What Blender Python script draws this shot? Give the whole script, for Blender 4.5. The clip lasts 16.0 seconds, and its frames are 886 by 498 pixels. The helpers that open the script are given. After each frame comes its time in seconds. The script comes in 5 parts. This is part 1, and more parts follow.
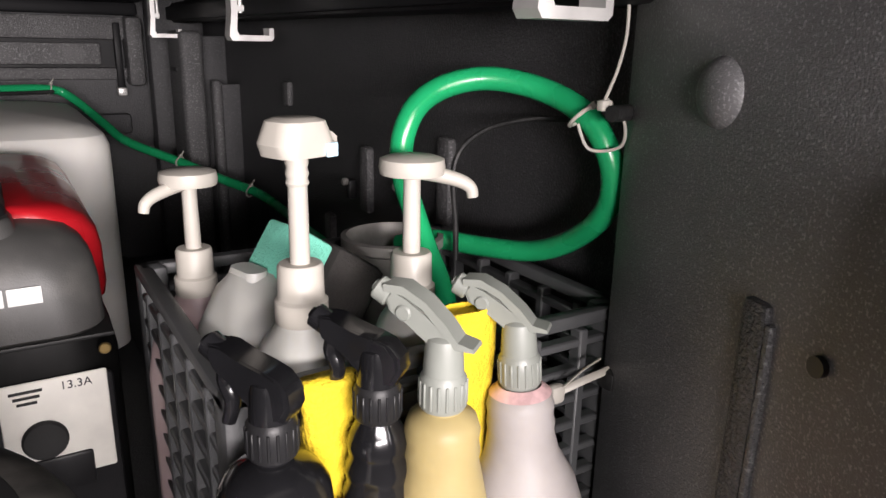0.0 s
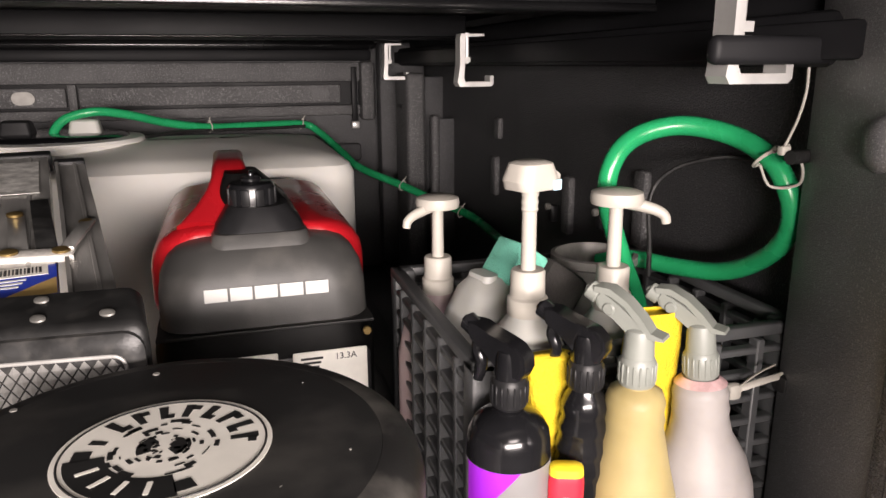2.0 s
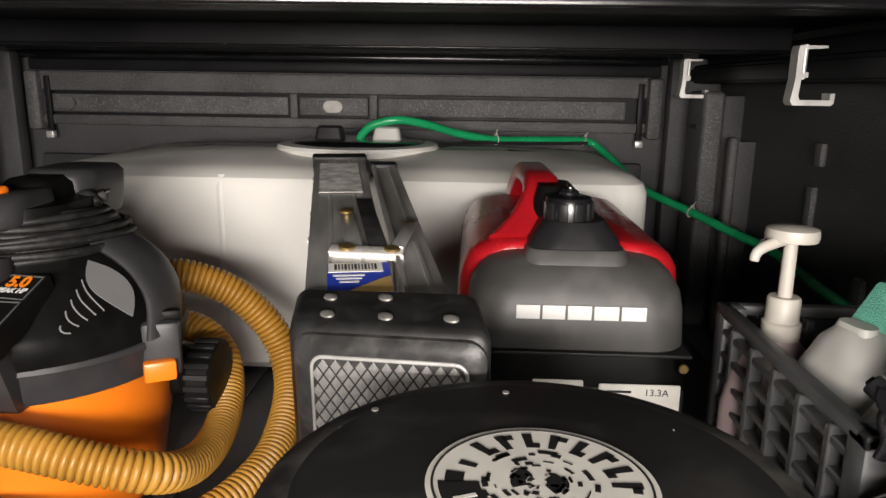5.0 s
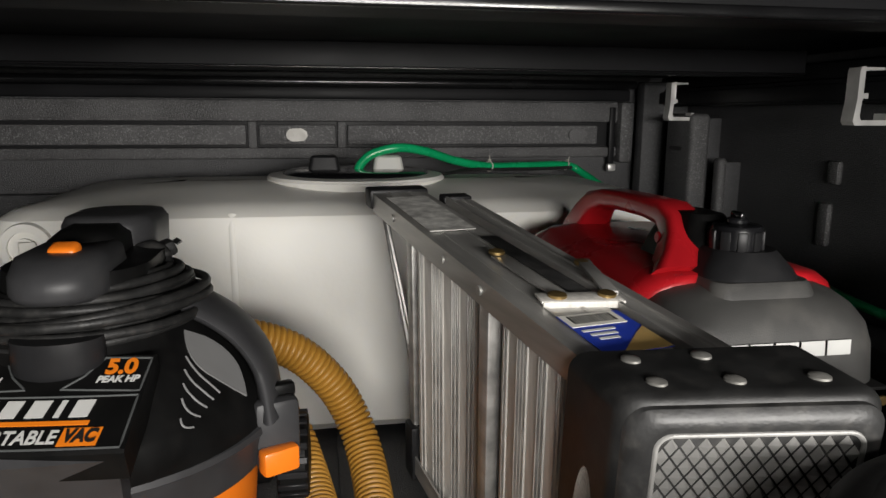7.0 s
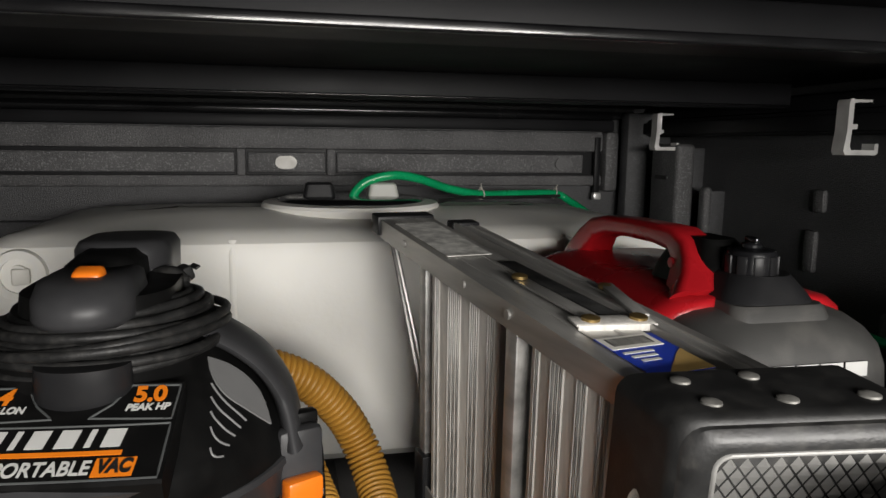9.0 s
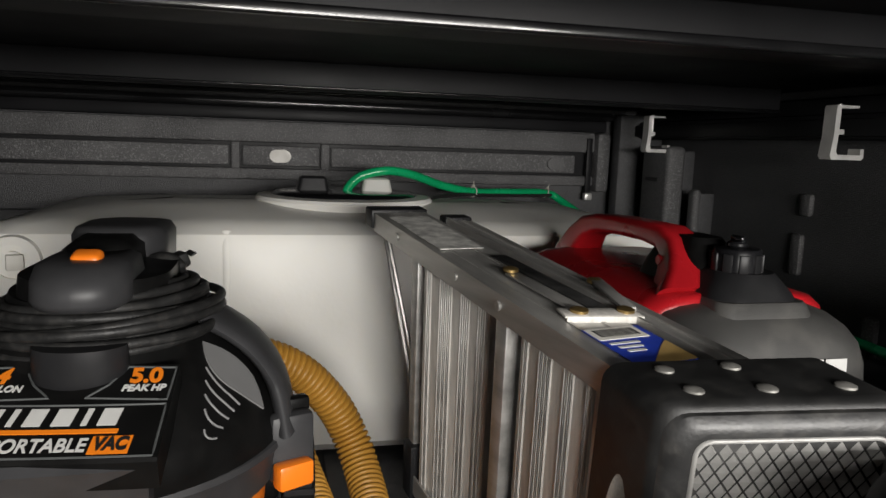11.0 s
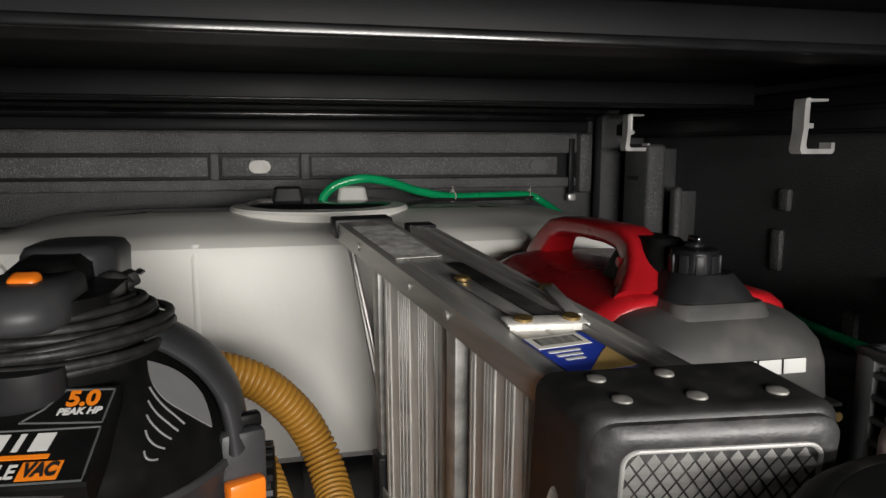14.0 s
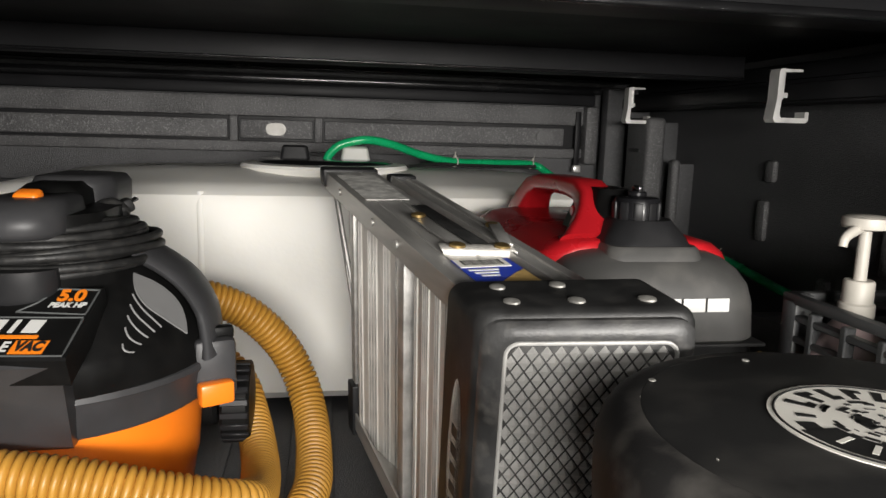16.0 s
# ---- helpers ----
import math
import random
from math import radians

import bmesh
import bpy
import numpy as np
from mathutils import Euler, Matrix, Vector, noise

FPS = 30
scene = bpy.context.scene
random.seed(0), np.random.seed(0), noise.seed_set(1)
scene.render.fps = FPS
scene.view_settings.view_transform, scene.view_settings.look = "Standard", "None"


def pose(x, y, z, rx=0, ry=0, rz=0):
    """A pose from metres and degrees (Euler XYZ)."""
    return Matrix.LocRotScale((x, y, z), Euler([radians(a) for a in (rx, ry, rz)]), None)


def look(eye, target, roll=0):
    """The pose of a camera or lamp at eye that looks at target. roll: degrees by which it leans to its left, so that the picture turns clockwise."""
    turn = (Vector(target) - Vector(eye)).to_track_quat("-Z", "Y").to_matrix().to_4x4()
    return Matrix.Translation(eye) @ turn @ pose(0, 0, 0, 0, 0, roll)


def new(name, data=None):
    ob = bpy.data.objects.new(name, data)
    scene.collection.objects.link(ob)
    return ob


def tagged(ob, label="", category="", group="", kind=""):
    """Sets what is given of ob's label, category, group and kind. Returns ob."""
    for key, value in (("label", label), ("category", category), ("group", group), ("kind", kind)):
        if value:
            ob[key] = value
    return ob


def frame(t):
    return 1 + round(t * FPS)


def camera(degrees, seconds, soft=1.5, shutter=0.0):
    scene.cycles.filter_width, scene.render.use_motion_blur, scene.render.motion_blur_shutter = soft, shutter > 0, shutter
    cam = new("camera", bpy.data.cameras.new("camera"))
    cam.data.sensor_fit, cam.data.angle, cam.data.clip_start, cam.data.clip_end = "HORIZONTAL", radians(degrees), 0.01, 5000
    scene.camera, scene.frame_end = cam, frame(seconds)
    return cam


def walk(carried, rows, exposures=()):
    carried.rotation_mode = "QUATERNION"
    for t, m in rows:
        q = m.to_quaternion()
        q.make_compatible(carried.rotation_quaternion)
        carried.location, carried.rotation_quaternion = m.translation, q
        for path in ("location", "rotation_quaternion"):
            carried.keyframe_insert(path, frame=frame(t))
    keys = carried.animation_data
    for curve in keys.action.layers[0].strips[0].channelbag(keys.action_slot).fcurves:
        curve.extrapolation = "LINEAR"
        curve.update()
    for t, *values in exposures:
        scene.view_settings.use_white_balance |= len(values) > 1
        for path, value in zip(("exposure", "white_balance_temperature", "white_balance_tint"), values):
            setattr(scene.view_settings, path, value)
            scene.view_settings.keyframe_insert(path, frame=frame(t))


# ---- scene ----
cam = camera(63.9, 16.0)
PATH = [
    (0, (-0.051, 0.076, 0.55), (0.97, 1.702, -0.012), 1.3),
    (0.5, (-0.098, -0.008, 0.564), (0.836, 1.671, 0.006), 1.6),
    (1, (-0.128, -0.05, 0.592), (0.684, 1.693, 0.042), 0.1),
    (1.5, (-0.115, -0.043, 0.59), (0.605, 1.75, 0.074), -0.7),
    (2, (-0.138, -0.046, 0.582), (0.423, 1.806, 0.077), -0.3),
    (2.5, (-0.141, -0.062, 0.585), (0.206, 1.836, 0.059), -0.1),
    (3, (-0.157, -0.062, 0.587), (0.0, 1.857, 0.046), 0.3),
    (3.5, (-0.188, -0.057, 0.584), (-0.208, 1.872, 0.057), 0.8),
    (4, (-0.2, -0.05, 0.582), (-0.305, 1.881, 0.072), 1.2),
    (6.5, (-0.428, 0.137, 0.549), (-0.283, 2.094, 0.163), -0.9),
    (7, (-0.554, 0.148, 0.561), (-0.217, 2.083, 0.182), 0.3),
    (7.5, (-0.613, 0.175, 0.548), (-0.181, 2.1, 0.22), 1.0),
    (8, (-0.624, 0.164, 0.553), (-0.191, 2.095, 0.262), 0.8),
    (8.5, (-0.618, 0.161, 0.554), (-0.188, 2.093, 0.265), 0.7),
    (9, (-0.613, 0.159, 0.555), (-0.179, 2.089, 0.26), 0.7),
    (11.5, (-0.619, 0.144, 0.548), (-0.157, 2.068, 0.254), 2.1),
    (12, (-0.579, 0.163, 0.552), (-0.128, 2.091, 0.269), 1.2),
    (12.5, (-0.567, 0.165, 0.553), (-0.129, 2.097, 0.277), 0.4),
    (13, (-0.562, 0.153, 0.558), (-0.132, 2.087, 0.284), 0.1),
    (13.5, (-0.559, 0.147, 0.556), (-0.127, 2.08, 0.278), 0.0),
    (14, (-0.559, 0.14, 0.556), (-0.117, 2.069, 0.268), 0.1),
    (14.5, (-0.551, 0.125, 0.559), (-0.102, 2.05, 0.259), 0.4),
    (15, (-0.522, 0.084, 0.566), (-0.073, 2.007, 0.25), 0.6),
    (15.5, (-0.489, 0.034, 0.584), (-0.054, 1.958, 0.253), 0.6),
    (16, (-0.483, 0.038, 0.518), (-0.152, 1.982, 0.184), 1.7),
]
walk(cam, [(t, look(eye, target, roll)) for t, eye, target, roll in PATH],
     exposures=[(0.0, 0.62, 6400, 20), (1.5, 0.68, 6800, 21), (4.2, 0.70, 6800, 18), (6.3, 0.08, 6400, 11), (14.5, 0.06, 6400, 11), (15.3, 0.60, 5950, 9), (15.6, 0.60, 5950, 9), (16.0, 0.56, 6450, 11)])

# ---------------------------------------------------------------- light
world = bpy.data.worlds.new("garage_air")
world.use_nodes = True
world.node_tree.nodes["Background"].inputs[0].default_value = (0.9, 0.95, 1.0, 1)
world.node_tree.nodes["Background"].inputs[1].default_value = 0.02
scene.world = world


def area(name, eye, target, sx, sy, watts, colour):
    data = bpy.data.lights.new(name, "AREA")
    data.shape, data.size, data.size_y, data.energy, data.color = "RECTANGLE", sx, sy, watts, colour
    ob = new(name, data)
    ob.matrix_world = look(eye, target)
    return ob


# Unseen area light added behind the camera, standing in for an unknown source.
area("rear_key_light", (-0.23, -1.13, 0.60), (-0.46, 1.3, 0.36), 1.20, 0.22, 53.0, (1.0, 0.965, 0.90))
# Unseen fill light, added only to lift the dark parts.
area("rear_fill_light", (-0.3, -2.2, 1.70), (-0.4, -0.6, 0.0), 1.2, 0.3, 30.0, (1.0, 0.96, 0.9))


# ---------------------------------------------------------------- materials
def mat(name, colour, rough=0.5, metal=0.0, var=0.15, scale=12.0, bump=0.0, grain=300.0, dust=0.0, coat=0.0,
        subsurface=0.0, grain_glint=0.0, stretch=(1, 1, 1), spec=0.5):
    """A surface with two scales of variation: broad stains and fine grain; optional dust, relief, and pale grain glints
    in the colour.
    """
    m = bpy.data.materials.new(name)
    m.use_nodes = True
    t = m.node_tree
    b = t.nodes["Principled BSDF"]
    co = t.nodes.new("ShaderNodeTexCoord")
    mp = t.nodes.new("ShaderNodeMapping")
    mp.inputs["Scale"].default_value = stretch
    t.links.new(co.outputs["Object"], mp.inputs["Vector"])

    def noise_at(s, detail=4.0):
        n = t.nodes.new("ShaderNodeTexNoise")
        n.inputs["Scale"].default_value, n.inputs["Detail"].default_value = s, detail
        t.links.new(mp.outputs[0], n.inputs["Vector"])
        return n

    def ramp(n, lo, hi, a, z):
        r = t.nodes.new("ShaderNodeMapRange")
        for k, v in zip((1, 2, 3, 4), (lo, hi, a, z)):
            r.inputs[k].default_value = v
        t.links.new(n.outputs[0], r.inputs[0])
        return r

    broad, fine = noise_at(scale), noise_at(grain, 2.0)
    mix = t.nodes.new("ShaderNodeMix")
    mix.data_type = "RGBA"
    c = Vector(colour)
    mix.inputs[6].default_value = (*(c * (1 - var)), 1)
    mix.inputs[7].default_value = (*(c * (1 + var)), 1)
    t.links.new(ramp(broad, 0.35, 0.65, 0, 1).outputs[0], mix.inputs[0])
    out = mix.outputs[2]
    if dust:
        d = noise_at(scale * 2.6, 8.0)
        m2 = t.nodes.new("ShaderNodeMix")
        m2.data_type = "RGBA"
        m2.inputs[7].default_value = (0.32, 0.30, 0.27, 1)
        t.links.new(out, m2.inputs[6])
        t.links.new(ramp(d, 0.5, 0.85, 0, dust).outputs[0], m2.inputs[0])
        out = m2.outputs[2]
    # Pale spots put the sprayed grain's speckle and sparkle into the colour.
    if grain_glint:
        v = noise_at(grain * 0.8, 2.0)
        m3 = t.nodes.new("ShaderNodeMix")
        m3.data_type = "RGBA"
        m3.inputs[7].default_value = (0.46, 0.46, 0.47, 1)
        t.links.new(out, m3.inputs[6])
        t.links.new(ramp(v, 0.55, 0.70, 0, grain_glint).outputs[0], m3.inputs[0])
        out = m3.outputs[2]
    t.links.new(out, b.inputs["Base Color"])
    t.links.new(ramp(broad, 0.3, 0.7, max(rough - 0.07, 0.03), min(rough + 0.07, 1)).outputs[0], b.inputs["Roughness"])
    b.inputs["Metallic"].default_value = metal
    b.inputs["Coat Weight"].default_value = coat
    b.inputs["Specular IOR Level"].default_value = spec
    if subsurface:
        b.inputs["Subsurface Weight"].default_value = subsurface
        b.inputs["Subsurface Radius"].default_value = (0.02, 0.018, 0.014)
    if bump:
        bp = t.nodes.new("ShaderNodeBump")
        bp.inputs["Strength"].default_value, bp.inputs["Distance"].default_value = bump, 0.002
        t.links.new(fine.outputs[0], bp.inputs["Height"])
        t.links.new(bp.outputs[0], b.inputs["Normal"])
    return m


LINER = mat("sprayed_liner", (0.045, 0.045, 0.047), 0.46, var=0.2, scale=6, bump=0.9, grain=420, grain_glint=0.12)
LINER_COARSE = mat("sprayed_liner_coarse", (0.095, 0.094, 0.096), 0.40, var=0.2, scale=9, bump=0.35, grain=700, grain_glint=0.30)
LINER_BULK = mat("sprayed_liner_heavy", (0.072, 0.071, 0.072), 0.44, var=0.25, scale=9, bump=1.0, grain=380, grain_glint=0.36)
BLACK_SATIN = mat("black_satin_panel", (0.010, 0.010, 0.011), 0.5, var=0.2, scale=5, bump=0.05, grain=150, spec=0.16)
BLACK_GLOSS_METAL = mat("black_painted_bar", (0.006, 0.006, 0.0065), 0.22, var=0.2, scale=8)
PLASTIC_BLACK = mat("black_plastic", (0.0055, 0.0055, 0.0055), 0.42, var=0.2, scale=20, bump=0.03, grain=900, dust=0.010, spec=0.11)
PLASTIC_GLOSSY = mat("glossy_black_plastic", (0.008, 0.008, 0.009), 0.16, var=0.2, scale=20)
PLASTIC_GREY = mat("charcoal_plastic", (0.014, 0.014, 0.015), 0.42, var=0.15, scale=15, bump=0.03, grain=900, dust=0.02, spec=0.24)
PALE_GREY = mat("pale_grey_plastic", (0.20, 0.20, 0.20), 0.5, var=0.08, scale=12, bump=0.04, grain=600)
DARK_GREY = mat("dark_grey_plastic", (0.036, 0.036, 0.038), 0.42, var=0.15, scale=15, bump=0.05, grain=900, dust=0.03, spec=0.35)
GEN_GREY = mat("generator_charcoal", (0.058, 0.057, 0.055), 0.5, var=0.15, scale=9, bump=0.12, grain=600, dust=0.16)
GEN_RED = mat("generator_red", (0.41, 0.010, 0.015), 0.30, var=0.12, scale=10, coat=0.25)
ORANGE = mat("orange_plastic", (0.85, 0.20, 0.012), 0.34, var=0.06, scale=8)
TANK = mat("white_polyethylene", (0.80, 0.785, 0.74), 0.5, var=0.05, scale=3.5, bump=0.12, grain=120, subsurface=0.12)
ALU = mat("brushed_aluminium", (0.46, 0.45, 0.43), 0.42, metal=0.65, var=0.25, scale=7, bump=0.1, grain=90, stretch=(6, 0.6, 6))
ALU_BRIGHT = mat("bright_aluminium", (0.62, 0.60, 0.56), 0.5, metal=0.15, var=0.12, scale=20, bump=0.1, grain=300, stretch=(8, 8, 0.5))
CLIP_ALU = mat("clamp_aluminium", (0.66, 0.65, 0.63), 0.38, metal=0.55, var=0.1, scale=30)
BRASS = mat("brass_rivet", (0.36, 0.25, 0.10), 0.38, metal=0.9, var=0.2, scale=60)
HOSE_TAN = mat("tan_vinyl_hose", (0.40, 0.20, 0.030), 0.45, var=0.12, scale=14)
RUBBER = mat("black_rubber_cord", (0.014, 0.014, 0.014), 0.5, var=0.25, scale=40, bump=0.2, grain=500, dust=0.10, spec=0.35)
GREEN = mat("green_tubing", (0.005, 0.32, 0.115), 0.26, var=0.08, scale=18, subsurface=0.1)
WHITE_PLASTIC = mat("white_plastic", (0.43, 0.405, 0.36), 0.45, var=0.04, scale=30)
MILKY = mat("milky_bottle", (0.47, 0.47, 0.44), 0.4, var=0.06, scale=12, subsurface=0.25)
MILKY_PINK = mat("milky_bottle_pink", (0.42, 0.32, 0.32), 0.4, var=0.06, scale=12, subsurface=0.25)
CREAM = mat("cream_bottle", (0.32, 0.255, 0.115), 0.52, var=0.09, scale=22, bump=0.05, grain=160, subsurface=0.3, spec=0.3)
CLOUDY = mat("cloudy_bottle", (0.30, 0.278, 0.268), 0.5, var=0.09, scale=22, bump=0.05, grain=160, subsurface=0.3, spec=0.3)
TRIGGER_GREY = mat("grey_trigger_plastic", (0.21, 0.222, 0.20), 0.42, var=0.06, scale=30)
YELLOW = mat("yellow_microfibre", (0.62, 0.43, 0.013), 0.9, var=0.12, scale=40, bump=1.0, grain=350)
TEAL = mat("teal_sponge", (0.18, 0.62, 0.47), 0.9, var=0.08, scale=60, bump=0.8, grain=500)
DARK_FELT = mat("dark_pad", (0.03, 0.027, 0.025), 0.95, var=0.2, scale=40, bump=0.8, grain=400)
PURPLE = mat("purple_label", (0.30, 0.02, 0.55), 0.35, var=0.05, scale=20)
SILVER_LABEL = mat("silver_label", (0.20, 0.195, 0.195), 0.45, var=0.08, scale=20)
RED_LABEL = mat("red_label", (0.6, 0.02, 0.04), 0.4, var=0.08, scale=30)
PAPER = mat("off_white_print", (0.74, 0.72, 0.66), 0.5, var=0.05, scale=40)
PRINT_WHITE = mat("white_print", (0.62, 0.62, 0.60), 0.45, var=0.03, scale=40)
PRINT_ORANGE = mat("orange_print", (0.85, 0.22, 0.01), 0.45, var=0.03, scale=40)
PRINT_BLACK = mat("black_print", (0.012, 0.012, 0.012), 0.5, var=0.1, scale=40)
PRINT_GREY = mat("grey_print", (0.075, 0.08, 0.08), 0.5, var=0.05, scale=40)
BLUE = mat("blue_label", (0.02, 0.05, 0.42), 0.4, var=0.12, scale=60)
GOLD = mat("tan_label", (0.42, 0.28, 0.10), 0.45, var=0.1, scale=60)
WORN_LABEL = mat("worn_silver_label", (0.62, 0.61, 0.58), 0.45, metal=0.1, var=0.35, scale=60, bump=0.5, grain=90)
CRATE = mat("grey_crate_plastic", (0.066, 0.068, 0.070), 0.45, var=0.12, scale=20, bump=0.1, grain=500, dust=0.06)
SILVER_PAINT = mat("silver_car_paint", (0.42, 0.43, 0.45), 0.24, metal=0.75, var=0.03, scale=6, coat=0.6)
BUCKET_WHITE = mat("white_bucket_plastic", (0.74, 0.74, 0.72), 0.4, var=0.05, scale=12)
LID_BLACK = mat("scuffed_black_lid", (0.012, 0.012, 0.012), 0.6, var=0.3, scale=6, bump=0.06, grain=900, dust=0.13, spec=0.3)
LID_RIM = mat("dusty_black_lid_rim", (0.0135, 0.013, 0.013), 0.62, var=0.45, scale=9, bump=0.08, grain=700, dust=0.36, spec=0.3)
CAP_BLACK = mat("satin_black_cap", (0.012, 0.012, 0.012), 0.42, var=0.3, scale=25, bump=0.08, grain=500, dust=0.04, spec=0.35)
CAP_GREY = mat("worn_grey_cap", (0.30, 0.296, 0.285), 0.42, metal=0.1, var=0.25, scale=18, bump=0.15, grain=400, dust=0.2)
CAP_FRAME = mat("worn_black_frame", (0.026, 0.026, 0.026), 0.36, var=0.45, scale=26, bump=0.10, grain=400, dust=0.16, spec=0.35)
RIVET = mat("dull_steel_rivet", (0.22, 0.215, 0.20), 0.5, metal=0.6, var=0.2, scale=80)
BOSS_GREY = mat("bare_metal_boss", (0.30, 0.29, 0.27), 0.45, metal=0.3, var=0.15, scale=60)
GARAGE = mat("garage_plaster", (0.35, 0.34, 0.32), 0.9, var=0.08, scale=2, bump=0.1, grain=60)
CONCRETE = mat("garage_concrete", (0.22, 0.21, 0.20), 0.8, var=0.15, scale=2, bump=0.2, grain=60)


# ---------------------------------------------------------------- mesh helpers
def finish(bm, sharp=38):
    bmesh.ops.recalc_face_normals(bm, faces=bm.faces)
    for f in bm.faces:
        f.smooth = True
    for e in bm.edges:
        e.smooth = len(e.link_faces) == 2 and e.calc_face_angle(0.0) < radians(sharp)
    return bm


def part(name, bm, material, parent=None, label="", sharp=38):
    """Links a bmesh as one mesh object under a thing or a part."""
    finish(bm, sharp)
    me = bpy.data.meshes.new(name)
    bm.to_mesh(me)
    bm.free()
    me.materials.append(material)
    ob = new(name, me)
    ob.parent = parent
    if label:
        ob["label"] = label
    return ob


def thing(name, m, label, category, group="", kind=""):
    ob = new(name)
    ob.empty_display_size = 0.03
    ob.matrix_world = m
    return tagged(ob, label, category, group, kind)


def box(size, loc=(0, 0, 0), bev=0.0, rot=(0, 0, 0), seg=2):
    bm = bmesh.new()
    bmesh.ops.create_cube(bm, size=1.0, matrix=Matrix.Diagonal((*size, 1)))
    if bev:
        bmesh.ops.bevel(bm, geom=bm.edges[:], offset=bev, segments=seg, affect="EDGES", profile=0.5)
    bm.transform(pose(*loc, *rot))
    return bm


def join(*some):
    out = bmesh.new()
    for bm in some:
        me = bpy.data.meshes.new("tmp")
        bm.to_mesh(me)
        bm.free()
        out.from_mesh(me)
        bpy.data.meshes.remove(me)
    return out


def moved(bm, m):
    bm.transform(m)
    return bm


def loft(rings, cap=True, closed=True):
    bm = bmesh.new()
    rows = [[bm.verts.new(p) for p in ring] for ring in rings]
    n = len(rings[0])
    for a, b in zip(rows, rows[1:]):
        for i in range(n if closed else n - 1):
            j = (i + 1) % n
            bm.faces.new((a[i], a[j], b[j], b[i]))
    if cap:
        bm.faces.new(rows[0][::-1])
        bm.faces.new(rows[-1])
    return bm


def lathe(profile, n=40, sx=1.0, sy=1.0, cap=True):
    return loft([[(r * sx * math.cos(2 * math.pi * i / n), r * sy * math.sin(2 * math.pi * i / n), z) for i in range(n)]
                 for r, z in profile], cap)


def rounded(w, d, r, z=0.0, n=6, cx=0.0, cy=0.0):
    """A ring: a rectangle w by d with corners of radius r, at height z."""
    ring = []
    for k, (sx, sy) in enumerate(((1, 1), (-1, 1), (-1, -1), (1, -1))):
        for i in range(n + 1):
            a = math.pi / 2 * (k + i / n)
            ring.append((cx + sx * (w / 2 - r) + r * math.cos(a), cy + sy * (d / 2 - r) + r * math.sin(a), z))
    return ring


def curve(points, steps=10, closed=False):
    """A smooth line through the points (Catmull-Rom)."""
    p = [Vector(v) for v in points]
    n = len(p)
    out = []
    for i in range(n if closed else n - 1):
        a, b, c, d = (p[(i + k) % n] if closed else p[min(max(i + k, 0), n - 1)] for k in (-1, 0, 1, 2))
        for s in range(steps):
            u = s / steps
            out.append(0.5 * (2 * b + (c - a) * u + (2 * a - 5 * b + 4 * c - d) * u * u + (3 * b - a - 3 * c + d) * u ** 3))
    if not closed:
        out.append(p[-1])
    return out


def even(line, gap):
    """The same line with points at even gaps."""
    out, left = [line[0]], gap
    for a, b in zip(line, line[1:]):
        far = (b - a).length
        while far >= left > 0:
            a = a + (b - a) * (left / far)
            far -= left
            out.append(a)
            left = gap
        left -= far
    return out


def tube(line, radius, n=12, closed=False, flat=1.0):
    """A round tube along a line; radius is a number or a function of the point's index."""
    line = [Vector(v) for v in line]
    rings, side = [], None
    for i, v in enumerate(line):
        a, b = line[i - 1] if (i or closed) else v, line[(i + 1) % len(line)] if (i + 1 < len(line) or closed) else v
        way = (b - a).normalized()
        if side is None:
            side = way.orthogonal().normalized()
        side = (side - way * side.dot(way)).normalized()
        up = way.cross(side)
        r = radius(i) if callable(radius) else radius
        rings.append([v + r * (math.cos(2 * math.pi * k / n) * side + flat * math.sin(2 * math.pi * k / n) * up) for k in range(n)])
    if closed:
        rings.append(rings[0])
    bm = loft(rings, cap=not closed)
    if closed:
        bmesh.ops.remove_doubles(bm, verts=bm.verts, dist=1e-6)
    return bm


def sweep(rows, n=5):
    """A bar along a line in the y-z plane; each row is (x, y, z, half width across, half thickness, corner)."""
    rings = []
    for i, (x, y, z, hw, ht, r) in enumerate(rows):
        a, b = rows[max(i - 1, 0)], rows[min(i + 1, len(rows) - 1)]
        way = Vector((0, b[1] - a[1], b[2] - a[2])).normalized()
        up = Vector((0, -way.z, way.y))
        rings.append([Vector((x + u, y, z)) + up * v for u, v, _ in rounded(2 * hw, 2 * ht, r, 0, n)])
    return loft(rings)


def prism(outline, depth, axis="y", at=0.0):
    """A flat outline (in x and z for axis y, y and z for axis x, x and y for axis z) drawn out by depth along the axis."""
    def put(u, v, w):
        return {"y": (u, w, v), "x": (w, u, v), "z": (u, v, w)}[axis]
    return loft([[put(u, v, at) for u, v in outline], [put(u, v, at + depth) for u, v in outline]])


def disc(r, h, loc=(0, 0, 0), rot=(0, 0, 0), n=24, bev=0.0):
    prof = [(r - bev, 0), (r, bev), (r, h - bev), (r - bev, h)] if bev else [(r, 0), (r, h)]
    return moved(lathe(prof, n), pose(*loc, *rot))


